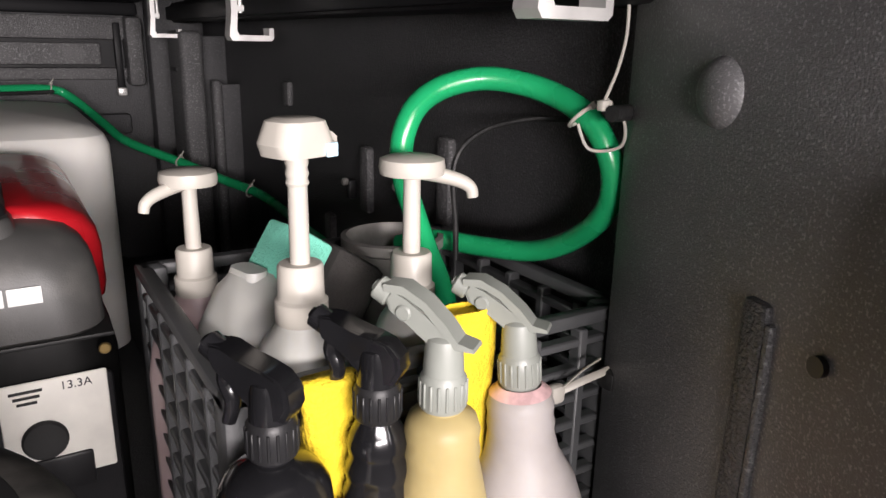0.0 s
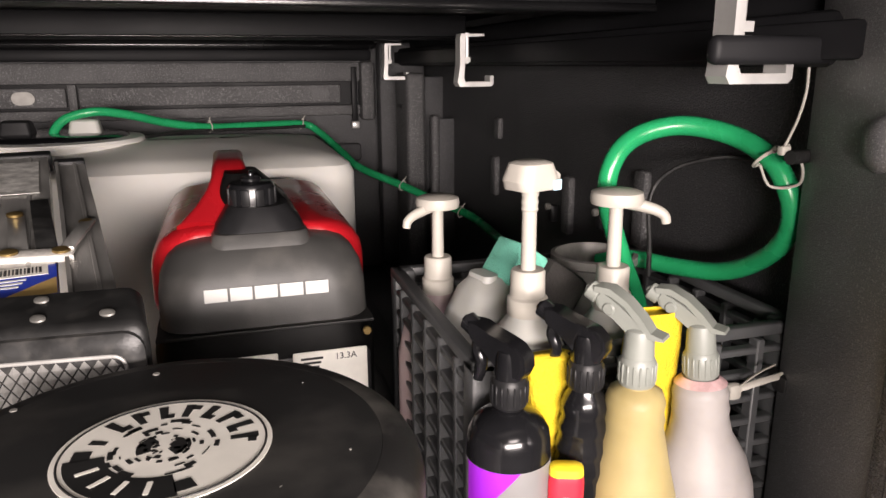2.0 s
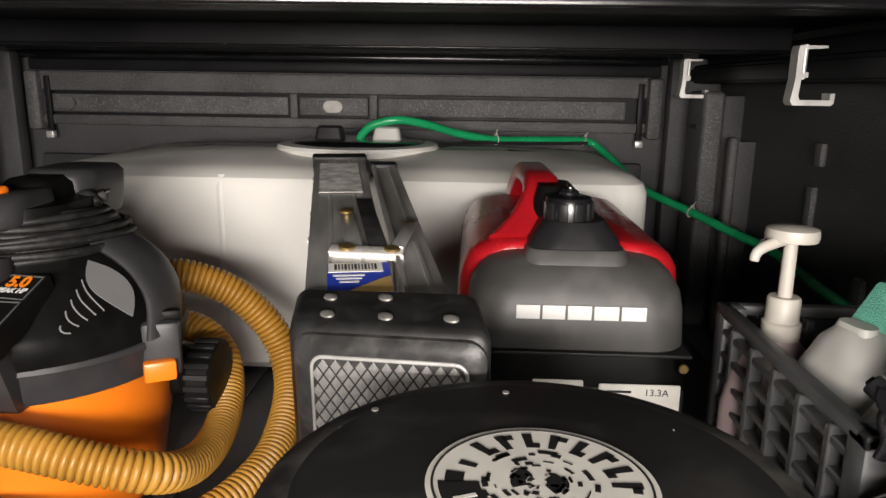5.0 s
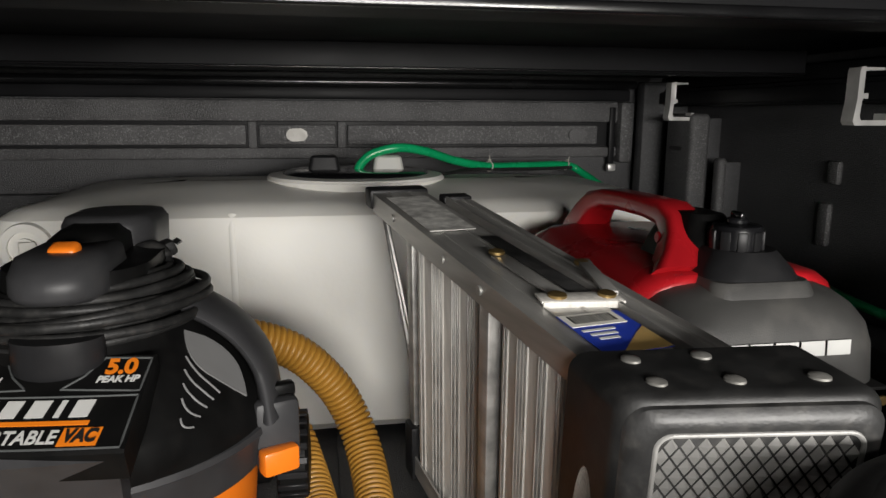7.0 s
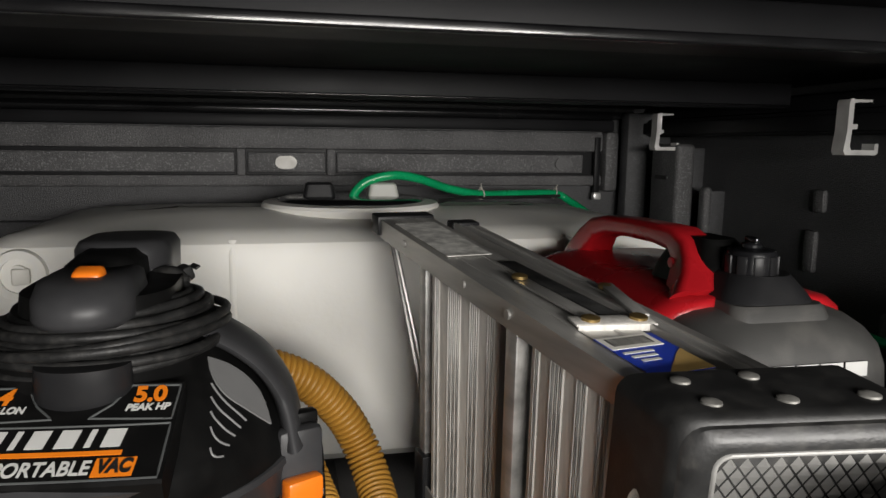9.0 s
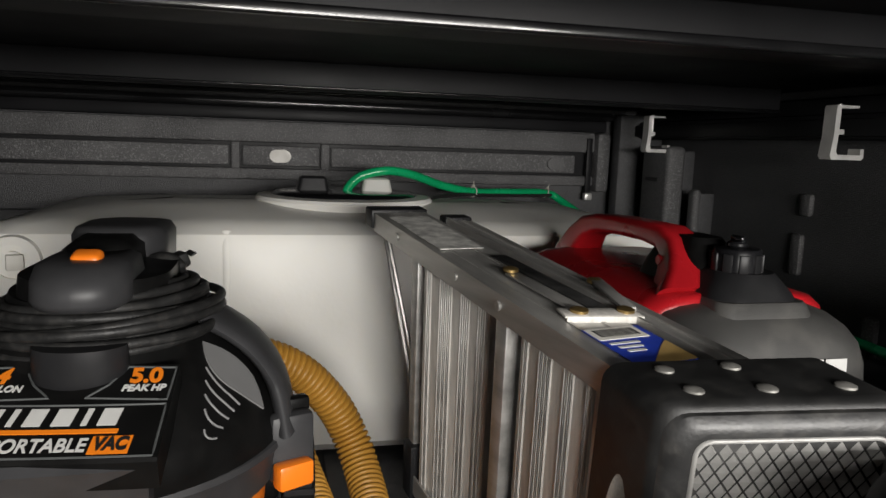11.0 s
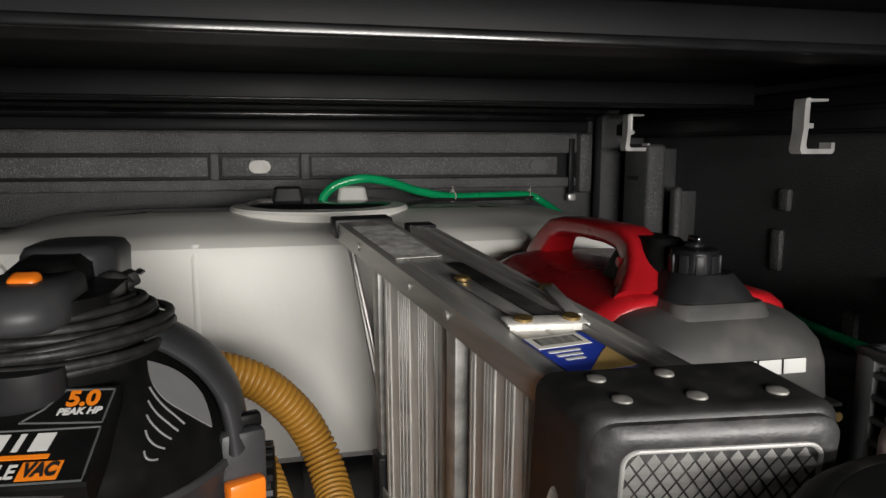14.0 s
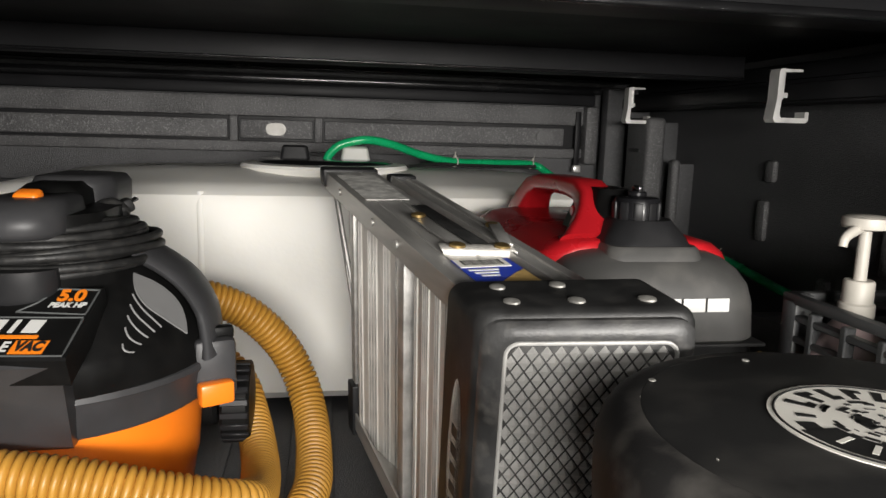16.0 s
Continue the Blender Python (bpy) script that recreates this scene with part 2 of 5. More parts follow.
def words(name, text, size, m, material, parent, label="", lean=0.0, bold=0.0, width=1.0):
    """Raised lettering in the built-in font, turned into a mesh; m places its baseline's middle."""
    data = bpy.data.curves.new(name, "FONT")
    data.body, data.size, data.align_x, data.extrude, data.shear, data.offset = text, size, "CENTER", 0.0003, lean, bold
    tmp = bpy.data.objects.new(name, data)
    scene.collection.objects.link(tmp)
    bpy.context.view_layer.update()
    me = bpy.data.meshes.new_from_object(tmp)
    bpy.data.objects.remove(tmp)
    bpy.data.curves.remove(data)
    me.transform(m @ Matrix.Diagonal((width, 1, 1, 1)))
    me.materials.clear()
    me.materials.append(material)
    ob = new(name, me)
    ob.parent = parent
    if label:
        ob["label"] = label
    return ob


WL, WR, YB = -1.58, 0.41, 1.985       # bed walls, bulkhead face
COVER = 0.675


# ---------------------------------------------------------------- truck bed
def bed():
    floor = tagged(part("floor", box((2.2, 1.9, 0.04), (-0.585, 1.09, -0.024)), LINER),
                   "black ribbed spray-lined truck bed floor", "floor", kind="structure")
    for i in range(12):
        part("rib", box((0.07, 1.78, 0.008), (-1.48 + i * 0.163, 1.09, 0.0), 0.003), LINER, floor)
    wall = tagged(part("wall_north", box((2.2, 0.04, 0.73), (-0.585, YB + 0.02, 0.345)), LINER),
                  "black spray-lined front wall of the truck bed", "wall", kind="structure")
    # raised bands and panels of the bulkhead
    part("top_flange", box((1.72, 0.055, 0.022), (-0.587, YB - 0.024, 0.632), 0.008), BLACK_GLOSS_METAL, wall, "smooth black top flange")
    part("cap_strip", box((1.70, 0.032, 0.030), (-0.587, YB - 0.013, 0.606), 0.006), BLACK_SATIN, wall, "smooth black strip")
    part("upper_band", box((1.66, 0.034, 0.052), (-0.600, YB - 0.014, 0.562), 0.006), LINER_BULK, wall)
    part("lower_band", box((1.66, 0.034, 0.028), (-0.600, YB - 0.014, 0.459), 0.006), LINER_BULK, wall)
    for x0, x1 in ((-1.405, -0.728), (-0.697, -0.511), (-0.482, 0.176)):
        part("panel", box((x1 - x0, 0.026, 0.049), ((x0 + x1) / 2, YB - 0.013, 0.5035), 0.004), LINER_BULK, wall)
    # Groove floor coloured near-black, carrying the shade between the raised panels.
    part("shaded_backing", box((1.64, 0.012, 0.075), (-0.61, YB - 0.005, 0.5035)), BLACK_SATIN, wall)
    for x in (-0.7125, -0.4965):
        part("stud", box((0.021, 0.028, 0.066), (x, YB - 0.014, 0.5035), 0.004), LINER_BULK, wall)
    for x, w, mm in ((-0.606, 0.052, BOSS_GREY), (0.120, 0.050, LINER_BULK), (-1.34, 0.05, LINER_BULK)):
        ring = [(x + 0.5 * w * math.cos(a) + (0.008 if math.cos(a) > 0 else -0.008) - 0.008 * math.cos(a), 0.5035 + 0.016 * math.sin(a))
                for a in (2 * math.pi * i / 28 for i in range(28))]
        part("oval_boss", prism(ring, 0.006, "y", YB - 0.031), mm, wall, "worn oval drain plug" if mm is BOSS_GREY else "")
    for side in (1, -1):
        x = -0.587 + side * 0.818
        part("strap", box((0.016, 0.014, 0.15), (x - side * 0.018, YB - 0.03, 0.50), 0.003), BLACK_SATIN, wall, "black strap hanging down")
        part("hook", box((0.022, 0.02, 0.02), (x - side * 0.018, YB - 0.035, 0.418), 0.004), CLIP_ALU, wall, "steel hook end")
        part("corner_rib", box((0.040, 0.06, 0.16), (x + side * 0.018, YB - 0.02, 0.51), 0.012), LINER_BULK, wall)
    for side in (1, -1):
        part("corner_panel", box((0.13, 0.05, 0.62), (-0.587 + side * 0.925, YB - 0.06, 0.33), 0.012), LINER, wall)
    part("lower_ridge", box((1.66, 0.03, 0.05), (-0.60, YB - 0.012, 0.34), 0.010), LINER, wall)
    for side, name in ((1, "wall_east"), (-1, "wall_west")):
        x = WR if side > 0 else WL
        w = tagged(part(name, box((0.04, 1.85, 0.73), (x + side * 0.02, 1.10, 0.345)), LINER),
                   "black spray-lined inner side wall of the truck bed", "wall", kind="structure")
        part("rail_lip", box((0.06, 1.82, 0.055), (x - side * 0.020, 1.10, 0.628), 0.012), BLACK_SATIN, w)
        # Posts take the paler heavy liner: their lit faces are put into the colour.
        part("post", box((0.050, 0.125, 0.56), (x - side * 0.089, 1.7525, 0.28), 0.012, seg=4), LINER_BULK, w)
        part("post_backing", box((0.070, 0.060, 0.55), (x - side * 0.034, 1.785, 0.275), 0.004), LINER, w)
        part("post_rib", box((0.022, 0.030, 0.46), (x - side * 0.050, 1.665, 0.23), 0.009, seg=4), LINER_BULK, w)
        part("rib_web", box((0.046, 0.012, 0.45), (x - side * 0.020, 1.668, 0.225), 0.002), LINER, w)
        part("notch", box((0.006, 0.060, 0.010), (x - side * 0.1125, 1.760, 0.478), 0.002), PRINT_BLACK, w)
        for y, z, h in ((1.362, 0.351, 0.085), (1.347, 0.452, 0.045), (1.02, 0.35, 0.10), (0.80, 0.38, 0.12), (1.16, 0.22, 0.10)):
            # Paler speckled liner puts the glints on these wall marks into the colour.
            part("glint_dimple", box((0.016, 0.03, h), (x - side * 0.004, y, z), 0.007), LINER_BULK, w)
        part("wheel_arch", moved(prism([(0.36 * math.cos(a), 0.20 * math.sin(a)) for a in (math.pi * i / 24 for i in range(25))], 0.11, "x"),
                                 pose(x - (0.11 if side > 0 else 0), 1.12, 0.0)), LINER, w)
    # rear posts that stand in towards the tailgate
    for side in (1, -1):
        cx = -0.587

        def px(v):
            return v if side > 0 else 2 * cx - v
        outline = [(px(0.345), 0.455), (px(0.330), 0.425), (px(0.300), 0.335), (px(0.268), 0.225), (px(0.262), 0.190),
                   (px(0.50), 0.190), (px(0.50), 0.455)]
        post = tagged(part("wall_end", prism(outline, 0.655, "z", 0.0), LINER_COARSE),
                      "black sprayed end post beside the tailgate opening", "wall", kind="structure")
        out = Vector((-0.958 * side, 0.287, 0)).normalized() if side < 0 else Vector((-0.958, 0.287, 0))
        face = out.to_track_quat("Z", "Y").to_matrix().to_4x4()
        part("round_boss", moved(lathe([(0.0215, -0.004), (0.0205, 0.0005), (0.0175, 0.0045), (0.012, 0.0075), (0.006, 0.0088), (0.001, 0.009)], 32),
                                 Matrix.Translation((px(0.3033), 0.345, 0.525)) @ face), LINER_COARSE, post)
        part("bolt_hole", moved(disc(0.0055, 0.004, (0, 0, -0.001)), Matrix.Translation((px(0.2735), 0.246, 0.402)) @ face), PRINT_BLACK, post)
        part("slot_plate", box((0.010, 0.020, 0.17), (px(0.287), 0.290, 0.335), 0.004, (0, 0, -16 * side)), LINER, post)
        part("slot_lip", box((0.008, 0.005, 0.150), (px(0.2835), 0.279, 0.335), 0.002, (0, 0, -16 * side)), LINER_BULK, post)
        # painted body edge outside the post
        rows = []
        for i in range(13):
            z = -0.3 + 0.95 * i / 12
            k = max(0.0, z - 0.45)
            x = 0.226 + 4.0 * k * k
            rows.append([(px(x + 0.055 * (1 - math.cos(a))), 0.186 - 0.055 * math.sin(a), z) for a in (math.pi * j / 12 for j in range(13))])
        tagged(part("body_edge", loft(rows, cap=False, closed=False), SILVER_PAINT), "rounded silver painted body edge of the truck",
               "truck body", kind="structure")


def cover():
    c = tagged(part("ceiling", box((1.985, 1.80, 0.02), (-0.585, 1.085, COVER + 0.010)), BLACK_SATIN),
               "smooth black underside of the folding bed cover", "bed cover", kind="structure")
    for y, w, z in ((1.40, 0.055, 0.631), (0.735, 0.075, 0.640), (1.93, 0.05, 0.655), (0.24, 0.06, 0.650)):
        h = COVER - z
        bar = part("cross_bar", box((1.86, w, h + 0.004), (-0.587, y, z + h / 2), 0.004, seg=3), BLACK_SATIN, c, "black cross bar")
        # Gloss strip shaped to the thin highlight along the bar's front edge.
        part("edge_lip", box((1.86, 0.008, 0.010 if y < 1 else 0.005), (-0.587, y - w / 2 + 0.001, z + 0.002), 0.0022, seg=3), BLACK_GLOSS_METAL, bar, "glossy rolled edge that carries the highlight")
    part("seal", box((1.80, 0.02, 0.02), (-0.587, 1.955, 0.652), 0.006), RUBBER, c, "black rubber seal")


def side_rail(side):
    x = 0.352 if side > 0 else -0.587 * 2 - 0.352
    r = thing("side_rail", pose(x, 1.1, 0.60), "black aluminium cover rail along the bed side", "rail")
    part("channel", join(box((0.05, 1.70, 0.045), (0, 0, 0.0), 0.008), box((0.012, 1.70, 0.03), (-side * 0.030, 0, -0.002), 0.004)), BLACK_SATIN, r)
    for y in (-0.853, 0.853):
        part("end_cap", box((0.054, 0.008, 0.049), (0, y, 0.0), 0.003), PLASTIC_BLACK, r, "black plastic end cap")


def clamp(y, side=1, cut=False):
    """A C-shaped clamp that hangs from the rail."""
    x = 0.308 if side > 0 else -0.587 * 2 - 0.308
    c = thing("rail_clamp", pose(x, y, 0.594 if y > 0.5 else 0.615), "bare aluminium C-shaped clamp on the cover rail", "clamp", "clamps on the cover rail")
    s = -side
    out = [(0.020, 0.036), (0.060, 0.036), (0.062, 0.030), (0.062, -0.012), (0.066, -0.044), (0.062, -0.050), (0.006, -0.050), (0.002, -0.046), (0.002, -0.032),
           (0.009, -0.032), (0.009, -0.042), (0.052, -0.042), (0.055, -0.036), (0.053, -0.010), (0.044, -0.010), (0.044, -0.002), (0.053, -0.002), (0.053, 0.031), (0.020, 0.032)]
    if cut:
        out = [(0.062, -0.030), (0.064, -0.046), (0.060, -0.050), (0.006, -0.050), (0.002, -0.046), (0.002, -0.034), (0.009, -0.034), (0.009, -0.043), (0.052, -0.043), (0.054, -0.038), (0.053, -0.030)]
    part("jaw", prism([(s * u, v) for u, v in out], 0.026, "y", -0.013), CLIP_ALU, c, sharp=20)
    if not cut:
        if y < 0.5:
            # Black band added in front to cover the middle of the rear clamp.
            part("black_band", box((0.150, 0.014, 0.022), (s * 0.015, -0.022, -0.024), 0.006, seg=3), BLACK_SATIN, c, "black band across the clamp's middle")
        part("bolt", disc(0.0035, 0.05, (s * 0.046, 0.0, -0.012), n=10), CLIP_ALU, c, "steel clamp bolt")
    return c


# ---------------------------------------------------------------- water tank
def water_tank():
    t = thing("water_tank", pose(-0.48, 1.595, 0.0), "white plastic water tank against the bed's front wall", "tank")
    w, d = 1.165, 0.56
    prof = [(-0.020, 0.012), (0.0, 0.03), (0.0, 0.10), (0.0, 0.25), (0.0, 0.375), (-0.006, 0.392), (-0.022, 0.404), (-0.06, 0.412), (-0.16, 0.424), (-0.25, 0.428)]
    bm = loft([rounded(w + 2 * a, d + 2 * max(a, -0.2), 0.05 + max(0, -a) * 0.2, z, 8) for a, z in prof])
    part("body", bm, TANK, t, sharp=30)
    # moulded ribs on the front face and top
    for x in (-0.215, 0.345):
        part("moulded_rib", tube([(x, -d / 2 + 0.0078, 0.02), (x, -d / 2 + 0.0078, 0.375), (x, -d / 2 + 0.018, 0.394)], 0.0095, 24, flat=1.0), TANK, t, sharp=60)
    # corner fitting
    part("corner_plug", join(moved(lathe([(0.040, 0), (0.038, 0.008), (0.026, 0.010), (0.026, 0.004), (0.016, 0.004), (0.016, 0.012)], 32),
                                   pose(-0.520, -d / 2, 0.352, 90, 0, 0))), TANK, t, "round moulded plug")
    part("plug_bolt", moved(box((0.024, 0.024, 0.020), (0, 0, 0.010), 0.003), pose(-0.520, -d / 2, 0.352, 90, 0, 20)), PAPER, t, "cream bolt head")
    part("hatch_ring", moved(lathe([(0.176, 0.0), (0.178, 0.014), (0.174, 0.020), (0.146, 0.022), (0.142, 0.018), (0.140, 0.0)], 64), pose(0.0, 0.010, 0.417)), TANK, t)
    hatch = part("hatch_lid", moved(lathe([(0.146, 0.0), (0.146, 0.006), (0.138, 0.011), (0.07, 0.013), (0.0005, 0.013)], 56), pose(0.0, 0.010, 0.434)), PLASTIC_GLOSSY, t, "glossy black screw-on hatch lid")
    for x, m in ((-0.064, PLASTIC_GREY), (0.064, MILKY)):
        part("lug", moved(loft([rounded(0.064, 0.05, 0.008, 0), rounded(0.054, 0.04, 0.008, 0.026), rounded(0.046, 0.03, 0.008, 0.030)]), pose(x, 0.014, 0.444)), m, hatch)
    return t


# ---------------------------------------------------------------- generator
def bars(parent, m, widths, height, gap, material, name="logo_shape", depth=0.0006):
    """Plain raised shapes standing in for a maker's mark."""
    x = -(sum(widths) + gap * (len(widths) - 1)) / 2
    for i, w in enumerate(widths):
        o = [(x, 0), (x + w, 0), (x + w, height), (x, height)]
        part(name, moved(prism(o, depth, "z"), m), material, parent)
        x += w + gap


def generator():
    g = thing("generator", pose(-0.107, 0.99, 0.0), "portable inverter generator, charcoal front and red shell", "generator")
    # lower body
    part("body", loft([rounded(0.25, 0.47, 0.04, 0.02), rounded(0.258, 0.48, 0.045, 0.05), rounded(0.258, 0.48, 0.045, 0.258), rounded(0.250, 0.47, 0.045, 0.284)]), PLASTIC_BLACK, g)
    for x in (-0.1, 0.1):
        for y in (-0.19, 0.19):
            part("foot", disc(0.022, 0.022, (x, y, 0)), RUBBER, g, "black rubber foot")

    def ring(w, y0, y1, z, r, lift=0.0, cx=0.0):
        return [(x, y, z + lift * (y - y0) / (y1 - y0)) for x, y, z in rounded(w, y1 - y0, r, z, 8, cx, (y0 + y1) / 2)]
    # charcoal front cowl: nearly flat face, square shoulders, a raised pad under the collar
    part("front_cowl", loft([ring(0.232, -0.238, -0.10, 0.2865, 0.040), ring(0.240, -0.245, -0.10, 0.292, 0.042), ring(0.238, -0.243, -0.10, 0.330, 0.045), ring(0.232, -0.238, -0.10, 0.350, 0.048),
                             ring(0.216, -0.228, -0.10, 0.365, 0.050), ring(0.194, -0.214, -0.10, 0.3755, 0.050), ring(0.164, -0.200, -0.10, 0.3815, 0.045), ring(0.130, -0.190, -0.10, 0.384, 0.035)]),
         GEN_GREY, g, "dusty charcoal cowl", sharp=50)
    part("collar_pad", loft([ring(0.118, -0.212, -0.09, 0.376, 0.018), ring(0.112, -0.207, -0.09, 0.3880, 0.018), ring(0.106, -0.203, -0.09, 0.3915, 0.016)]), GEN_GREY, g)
    part("seam", box((0.246, 0.482, 0.004), (0, 0, 0.2850), 0.001), PRINT_BLACK, g)
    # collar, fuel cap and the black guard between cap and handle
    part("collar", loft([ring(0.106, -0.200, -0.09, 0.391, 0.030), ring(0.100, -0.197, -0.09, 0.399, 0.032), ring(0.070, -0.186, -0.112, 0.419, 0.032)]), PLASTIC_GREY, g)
    cx, cy = -0.006, -0.152
    cap = part("fuel_cap", moved(lathe([(0.0245, 0), (0.0272, 0.002), (0.0272, 0.022), (0.0255, 0.0265), (0.0235, 0.0275), (0.010, 0.028)], 40), pose(cx, cy, 0.417)), PLASTIC_GLOSSY, g, "black ribbed fuel cap")
    for i in range(10):
        a = 2 * math.pi * i / 10
        part("grip_rib", box((0.0105, 0.004, 0.021), (cx + 0.0270 * math.cos(a), cy + 0.0270 * math.sin(a), 0.4285), 0.0015, (0, 0, math.degrees(a) + 90)), PLASTIC_GREY, cap)
    part("vent_knob", join(disc(0.0115, 0.007, (cx, cy, 0.4445), n=18, bev=0.002), box((0.006, 0.021, 0.008), (cx, cy, 0.4540), 0.002)), PLASTIC_GLOSSY, cap)
    part("handle_guard", loft([ring(0.112, -0.150, 0.00, 0.386, 0.030), ring(0.088, -0.140, -0.01, 0.412, 0.026, 0, -0.004), ring(0.060, -0.130, -0.03, 0.436, 0.020, 0, -0.012), ring(0.040, -0.118, -0.05, 0.4500, 0.014, 0, -0.016)]), PLASTIC_BLACK, g)
    # red rear shell: straight sides and a broad rounded back
    part("red_shell", loft([ring(0.262, -0.150, 0.240, 0.2865, 0.035), ring(0.266, -0.153, 0.242, 0.300, 0.035), ring(0.264, -0.158, 0.242, 0.340, 0.035), ring(0.256, -0.163, 0.238, 0.360, 0.035), ring(0.236, -0.166, 0.230, 0.376, 0.034),
                            ring(0.204, -0.166, 0.215, 0.3875, 0.032), ring(0.160, -0.160, 0.195, 0.3935, 0.030)]), GEN_RED, g, "glossy red shell", sharp=50)
    part("shell_seam", box((0.002, 0.30, 0.055), (-0.1325, 0.06, 0.312), 0.0008), PRINT_BLACK, g)
    # carrying handle: a closed loop along the body with an open window
    x = -0.030
    part("handle", sweep([(x - 0.026, -0.126, 0.376, 0.040, 0.036, 0.012), (x - 0.014, -0.108, 0.397, 0.031, 0.030, 0.011), (x - 0.006, -0.092, 0.415, 0.026, 0.025, 0.010), (x, -0.078, 0.431, 0.0235, 0.019, 0.009),
                          (x, -0.055, 0.4425, 0.022, 0.0150, 0.009), (x, -0.01, 0.4445, 0.021, 0.0130, 0.009), (x, 0.06, 0.4435, 0.021, 0.0130, 0.009), (x, 0.125, 0.4400, 0.022, 0.0135, 0.009),
                          (x, 0.168, 0.4300, 0.023, 0.017, 0.010), (x, 0.195, 0.410, 0.026, 0.022, 0.011), (x, 0.220, 0.380, 0.032, 0.028, 0.012), (x, 0.238, 0.350, 0.036, 0.030, 0.012)]), GEN_RED, g, "red carrying handle", sharp=45)
    part("handle_screw", moved(disc(0.007, 0.004, n=18, bev=0.0015), pose(x - 0.0265, -0.078, 0.418, 0, -90, 0)), GEN_RED, g)
    # maker's mark as plain shapes
    bars(g, pose(0.001, -0.2452, 0.326, 87, 0, 0), [0.025, 0.024, 0.025, 0.026, 0.026], 0.0150, 0.0028, PRINT_WHITE)
    # control panel
    panel = part("control_panel", box((0.236, 0.012, 0.20), (0, -0.239, 0.150), 0.006), PLASTIC_GREY, g)
    part("rating_plate", box((0.088, 0.004, 0.10), (0.068, -0.2462, 0.205), 0.002), PAPER, panel, "pale printed outlet plate")
    part("outlet", moved(disc(0.019, 0.006, n=28, bev=0.002), pose(0.056, -0.2475, 0.198, 90, 0, 0)), PRINT_BLACK, panel, "black round outlet")
    part("outlet_box", box((0.05, 0.006, 0.036), (0.068, -0.2480, 0.160), 0.003), PLASTIC_GREY, panel)
    part("warning_plate", box((0.055, 0.004, 0.030), (-0.02, -0.2462, 0.243), 0.002), PAPER, panel, "pale printed plate")
    part("screw", moved(disc(0.0055, 0.004, n=16, bev=0.001), pose(0.113, -0.2440, 0.274, 90, 0, 0)), BRASS, g, "brass screw")
    words("rating_text", "13.3A", 0.011, pose(0.086, -0.2486, 0.243, 90, 0, 0), PRINT_BLACK, panel)
    for i in range(3):
        part("text_bar", box((0.026 - i * 0.005, 0.001, 0.0026), (0.046, -0.2486, 0.2470 - i * 0.0055)), PRINT_BLACK, panel)
    return g


